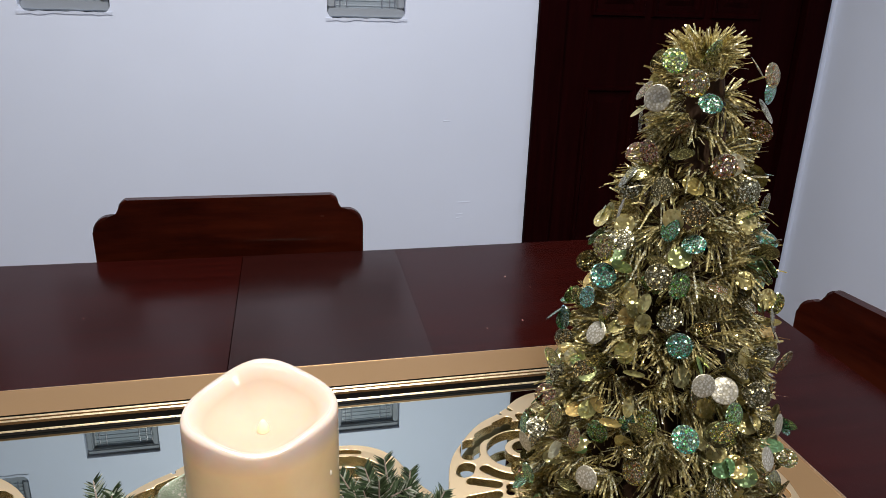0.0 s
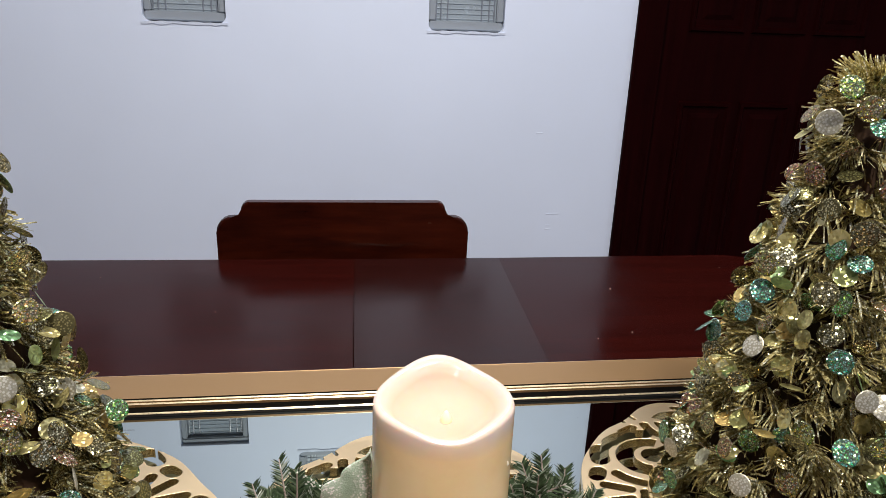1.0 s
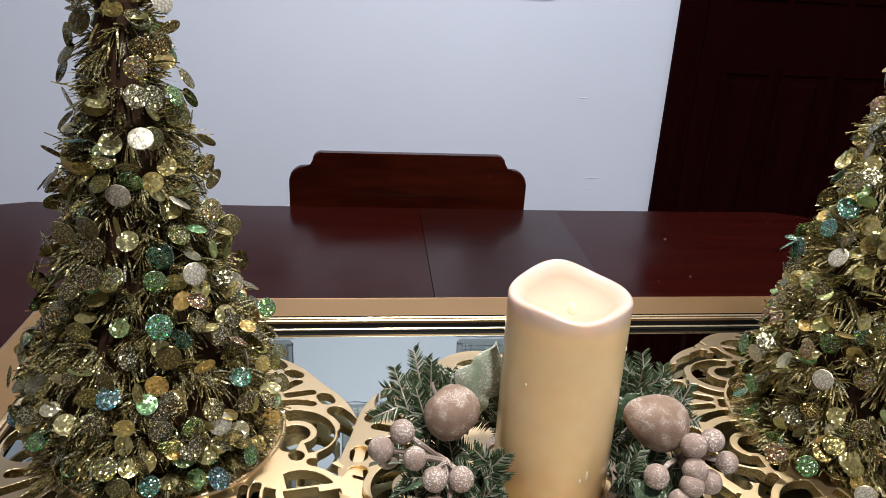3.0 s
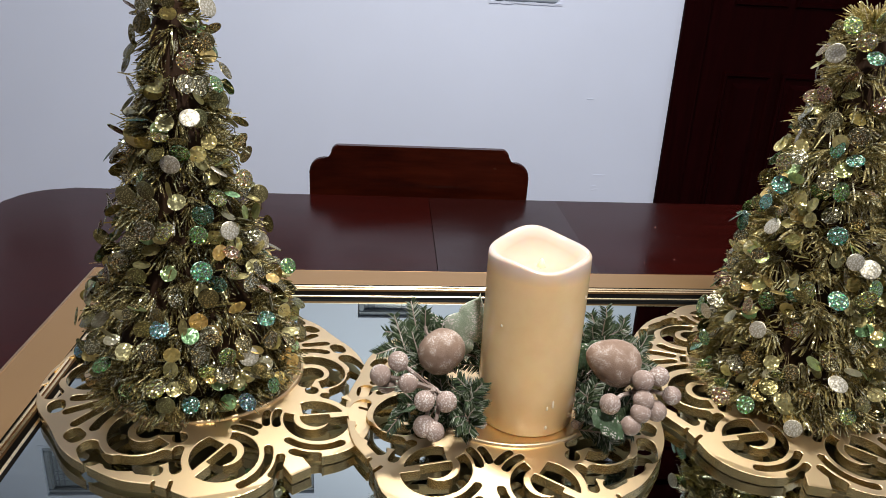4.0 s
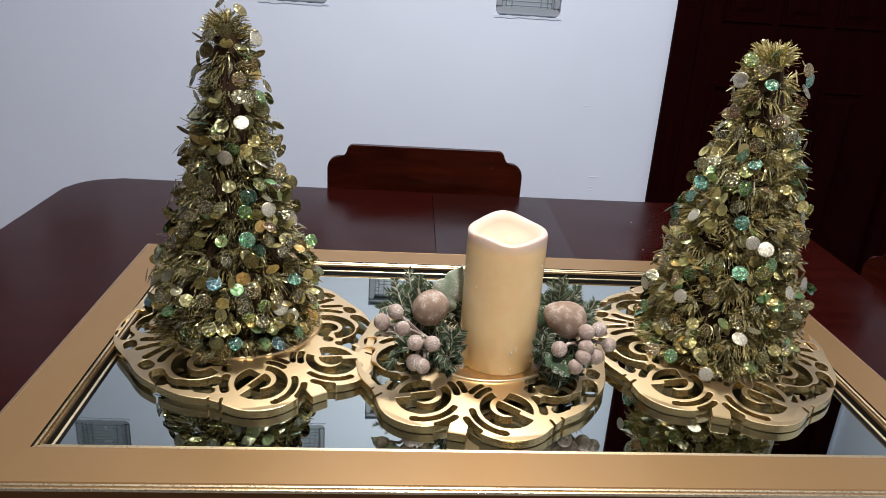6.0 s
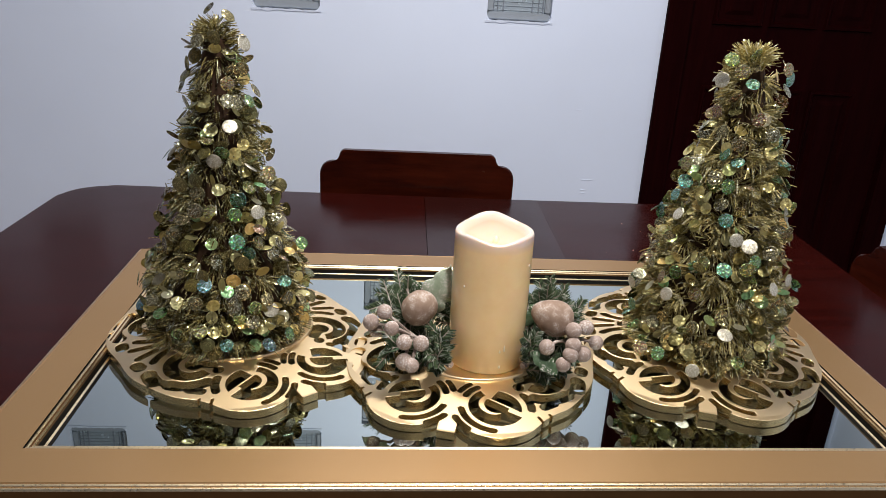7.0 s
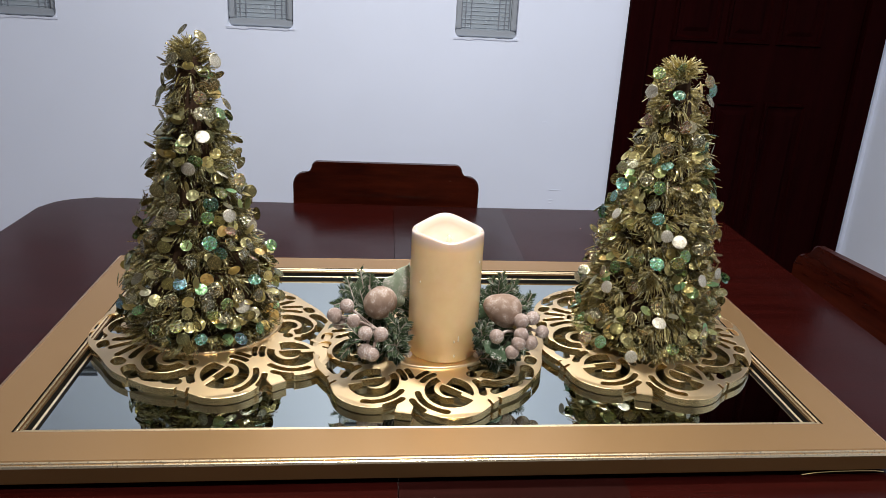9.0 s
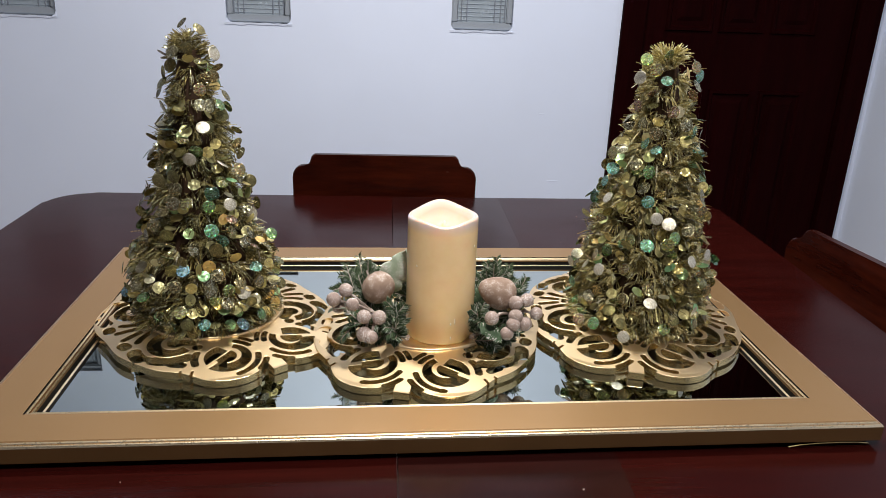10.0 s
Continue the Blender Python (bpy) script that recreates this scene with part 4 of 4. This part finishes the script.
def tinsel_tree(at, seed, foil_mat, shape, label, marked, spiky):
    rnd = random.Random(seed)
    ob = thing("tinsel_tree", label, "christmas tree", (*at, PLATE_Z + 0.0005), "tinsel trees on trivets")
    part("core", lathe([(0, 0), (0.058, 0), (0.070, 0.014), (0.040, 0.150), (0.020, 0.290), (0.012, 0.335), (0, 0.340)], 28), CORE, ob)
    verts, faces = [], []

    def needle(base, way, up, length, width):
        side = way.cross(up)
        side = side.normalized() * width if side.length > 1e-5 else way.orthogonal().normalized() * width
        mid, end = base + way * length * 0.5, base + way * length + Vector((0, 0, -length * 0.12))
        i = len(verts)
        verts.extend((base - side * 0.5, base + side * 0.5, mid + side * 0.5, mid - side * 0.5, end + side * 0.4, end - side * 0.4))
        faces.extend(((i, i + 1, i + 2, i + 3), (i + 3, i + 2, i + 4, i + 5)))

    def tuft(root, axis, strands, open_by, low, high):
        for i in range(strands):
            w = Vector((rnd.gauss(0, 1), rnd.gauss(0, 1), rnd.gauss(0, 1)))
            needle(root + w * 0.0012, (axis + open_by * w).normalized(), w, rnd.uniform(low, high), rnd.uniform(0.0009, 0.0017))

    def bare(a, h):
        """Patches where the garland gapes and the dark core shows."""
        return math.sin(3 * a + 41 * h + seed) * math.sin(2 * a - 67 * h + 2.1 * seed) + 0.6 * math.sin(5 * a + 95 * h) > (0.58 if spiky else 0.32)
    # a tinsel garland wound round the core, its strands in fans, turn over turn
    tufts, pitch = 2050, 0.0335
    for k in range(tufts):
        f = (k + rnd.random()) / tufts
        h = 0.004 + 0.350 * (1 - math.sqrt(1 - 0.975 * f)) / (1 - math.sqrt(0.025))
        a = 2 * math.pi * rnd.random()
        turn = (a / (2 * math.pi) + 0.15 * math.sin(3 * a + seed)) % 1.0
        tier = (math.floor(h / pitch - turn) + turn + 0.5) * pitch
        off = rnd.gauss(0, 0.0058)
        h = min(max(tier + off, 0.006), 0.346)
        if bare(a, h) and rnd.random() < 0.85:
            continue
        r = half_width(shape, h) - 0.0075
        out, up = Vector((math.cos(a), math.sin(a), 0)), Vector((0, 0, 1))
        side = Vector((-math.sin(a), math.cos(a), 0))
        root = out * max(r - rnd.uniform(0.014, 0.024), 0.002) + Vector((0, 0, h))
        lift = off * 75 + rnd.gauss(-0.25, 0.5) if h < 0.325 else rnd.uniform(0.2, 1.2)
        axis = (0.9 * out + side * rnd.gauss(0, 0.7) + up * lift).normalized()
        tuft(root, axis, 11, rnd.uniform(0.14, 0.36), 0.012, 0.0225)
    # the lowest strands drape over the plate
    for k in range(190):
        a = 2 * math.pi * rnd.random()
        out, up, side = Vector((math.cos(a), math.sin(a), 0)), Vector((0, 0, 1)), Vector((-math.sin(a), math.cos(a), 0))
        root = out * rnd.uniform(0.068, 0.083) + Vector((0, 0, rnd.uniform(0.006, 0.016)))
        axis = (out + side * rnd.gauss(0, 0.6) + up * rnd.uniform(-0.18, 0.15)).normalized()
        tuft(root, axis, 9, 0.24, 0.012, 0.020)
    # the tip, and single strands that stand away from the rest
    for k in range(46 if spiky else 26):
        a = 2 * math.pi * rnd.random()
        out = Vector((math.cos(a), math.sin(a), 0))
        tuft(out * rnd.uniform(0.0, 0.013) + Vector((0, 0, rnd.uniform(0.326, 0.341) + (0.008 if spiky else 0.0))), (out * rnd.uniform(0.1, 1.2) + Vector((0, 0, rnd.uniform(0.2, 1.0)))).normalized(), 8, 0.2, 0.010, 0.020)
    for k in range(110):
        h, a = rnd.uniform(0.02, 0.34), 2 * math.pi * rnd.random()
        out = Vector((math.cos(a), math.sin(a), 0))
        needle(out * (half_width(shape, h) - 0.014) + Vector((0, 0, h)), (out + Vector((0, 0, rnd.gauss(-0.1, 0.6)))).normalized(), Vector((rnd.gauss(0, 1), rnd.gauss(0, 1), rnd.gauss(0, 1))), rnd.uniform(0.013, 0.021), 0.0014)
    me = bpy.data.meshes.new("tinsel")
    me.from_pydata([tuple(v) for v in verts], [], faces)
    me.update()
    tinsel = fit_mesh("tinsel", me, foil_mat, ob, "olive gold tinsel")
    tinsel["kind"] = "stuff"

    def sequin(p, a, material, loose):
        tilt = pose(0, 0, 0, 0, 0, math.degrees(a)) @ pose(0, 0, 0, 0, 90 + rnd.gauss(-24, loose), rnd.gauss(0, loose))
        s = rnd.uniform(0.92, 1.10)
        disc = fit_mesh("sequin", sequin_mesh, None, ob, "", False, Matrix.Translation(p) @ pose(0, 0, 0, rnd.gauss(0, 0.8 * loose), rnd.gauss(0, 10), 0) @ tilt @ Matrix.Diagonal((s, s, 1, 1)))
        if not sequin_mesh.materials:
            sequin_mesh.materials.append(material)
        disc.material_slots[0].link = "OBJECT"
        disc.material_slots[0].material = material
    for x, y, z, material in marked:
        sequin((x - at[0], y - at[1], z - PLATE_Z), math.atan2(y - at[1], x - at[0]), material, 12)
    kinds = (RAINBOW,) * (12 if spiky else 8) + (FILM,) * (6 if spiky else 8) + (CHAMPAGNE,) * (8 if spiky else 6) + (FLASH,)
    for k in range(270):
        f = (k + rnd.random()) / 270
        h = 0.006 + 0.340 * (1 - math.sqrt(1 - 0.97 * f)) / (1 - math.sqrt(0.03))
        a = 2.39996 * k + rnd.uniform(-0.5, 0.5)
        r = half_width(shape, h) - (0.0055 if spiky else 0.0045) + rnd.gauss(0, 0.0032)
        sequin((r * math.cos(a), r * math.sin(a), h + rnd.uniform(-0.005, 0.005)), a, rnd.choice(kinds), 32)
    # further spangles half hidden in the tinsel
    verts, faces = [], []
    for k in range(210):
        h = 0.008 + 0.33 * (1 - math.sqrt(1 - 0.97 * rnd.random())) / (1 - math.sqrt(0.03))
        a = rnd.uniform(0, 2 * math.pi)
        r = half_width(shape, h) - rnd.uniform(0.005, 0.014)
        m = Matrix.Translation((r * math.cos(a), r * math.sin(a), h)) @ pose(0, 0, 0, 0, 0, math.degrees(a)) @ pose(0, 0, 0, 0, 90 + rnd.gauss(-20, 35), rnd.gauss(0, 35))
        i, s = len(verts), rnd.uniform(0.0064, 0.0080)
        verts.extend(tuple(m @ Vector((s * math.cos(2 * math.pi * q / 14), s * math.sin(2 * math.pi * q / 14), 0))) for q in range(14))
        faces.append(tuple(range(i, i + 14)))
    me = bpy.data.meshes.new("spangle_layer")
    me.from_pydata(verts, [], faces)
    me.update()
    spangles = fit_mesh("spangle_layer", me, SPANGLE, ob, "olive gold spangles")
    spangles["kind"] = "stuff"
    return ob


# the discs that catch the light most
tinsel_tree((-0.299, 0.080), 11, TINSEL_OLIVE, LEFT_SHAPE, "small cone tree of olive gold tinsel and sequins", (
    (-0.207, 0.108, 0.795, FLASH), (-0.239, 0.016, 0.838, FLASH), (-0.252, -0.006, 0.850, RAINBOW), (-0.309, -0.016, 0.826, RAINBOW), (-0.304, -0.008, 0.876, RAINBOW),
    (-0.270, 0.002, 0.922, RAINBOW), (-0.299, 0.012, 0.952, RAINBOW), (-0.314, 0.012, 0.952, CHAMPAGNE), (-0.277, 0.026, 1.040, FLASH), (-0.251, 0.054, 0.915, CHAMPAGNE),
    (-0.220, 0.070, 0.882, CHAMPAGNE), (-0.392, 0.066, 0.853, CHAMPAGNE), (-0.356, 0.071, 0.998, RAINBOW), (-0.280, 0.036, 1.064, CHAMPAGNE), (-0.266, 0.062, 1.120, FLASH),
    (-0.311, 0.050, 1.122, CHAMPAGNE), (-0.284, 0.075, 1.146, FILM), (-0.305, 0.080, 1.152, FILM)), False)
tinsel_tree((0.282, 0.066), 23, TINSEL_GOLD, RIGHT_SHAPE, "small cone tree of gold tinsel with rainbow sequins", (
    (0.241, 0.032, 1.131, RAINBOW), (0.252, 0.026, 1.119, RAINBOW), (0.300, 0.024, 1.124, RAINBOW), (0.240, 0.045, 1.108, FLASH), (0.256, 0.012, 1.046, CHAMPAGNE),
    (0.217, 0.046, 1.015, RAINBOW), (0.234, 0.006, 1.010, CHAMPAGNE), (0.215, 0.058, 0.976, RAINBOW), (0.210, 0.080, 0.952, RAINBOW), (0.259, -0.019, 0.949, FLASH), (0.195, 0.044, 0.897, RAINBOW),
    (0.250, -0.023, 0.916, RAINBOW), (0.277, -0.021, 0.916, RAINBOW), (0.202, 0.004, 0.875, FLASH), (0.257, -0.040, 0.847, FLASH), (0.230, -0.036, 0.800, FLASH),
    (0.186, 0.013, 0.802, RAINBOW), (0.199, -0.008, 0.806, RAINBOW), (0.182, 0.064, 0.864, FLASH), (0.309, -0.025, 0.896, FLASH), (0.317, -0.012, 0.956, RAINBOW)), True)

# ---- dust and crumbs on the table ----
bm = bmesh.new()
rng = random.Random(5)
for k in range(22):
    x, y = rng.uniform(-0.7, 0.62), rng.choice((rng.uniform(-0.36, -0.23), rng.uniform(0.38, 0.74)))
    bmesh.ops.create_icosphere(bm, subdivisions=1, radius=rng.uniform(0.0006, 0.0013), matrix=pose(x, y, TOP + 0.0006))
tagged(part("table_dust", bm, BERRY), "pale crumbs and dust specks on the table", "dust", "", "stuff")
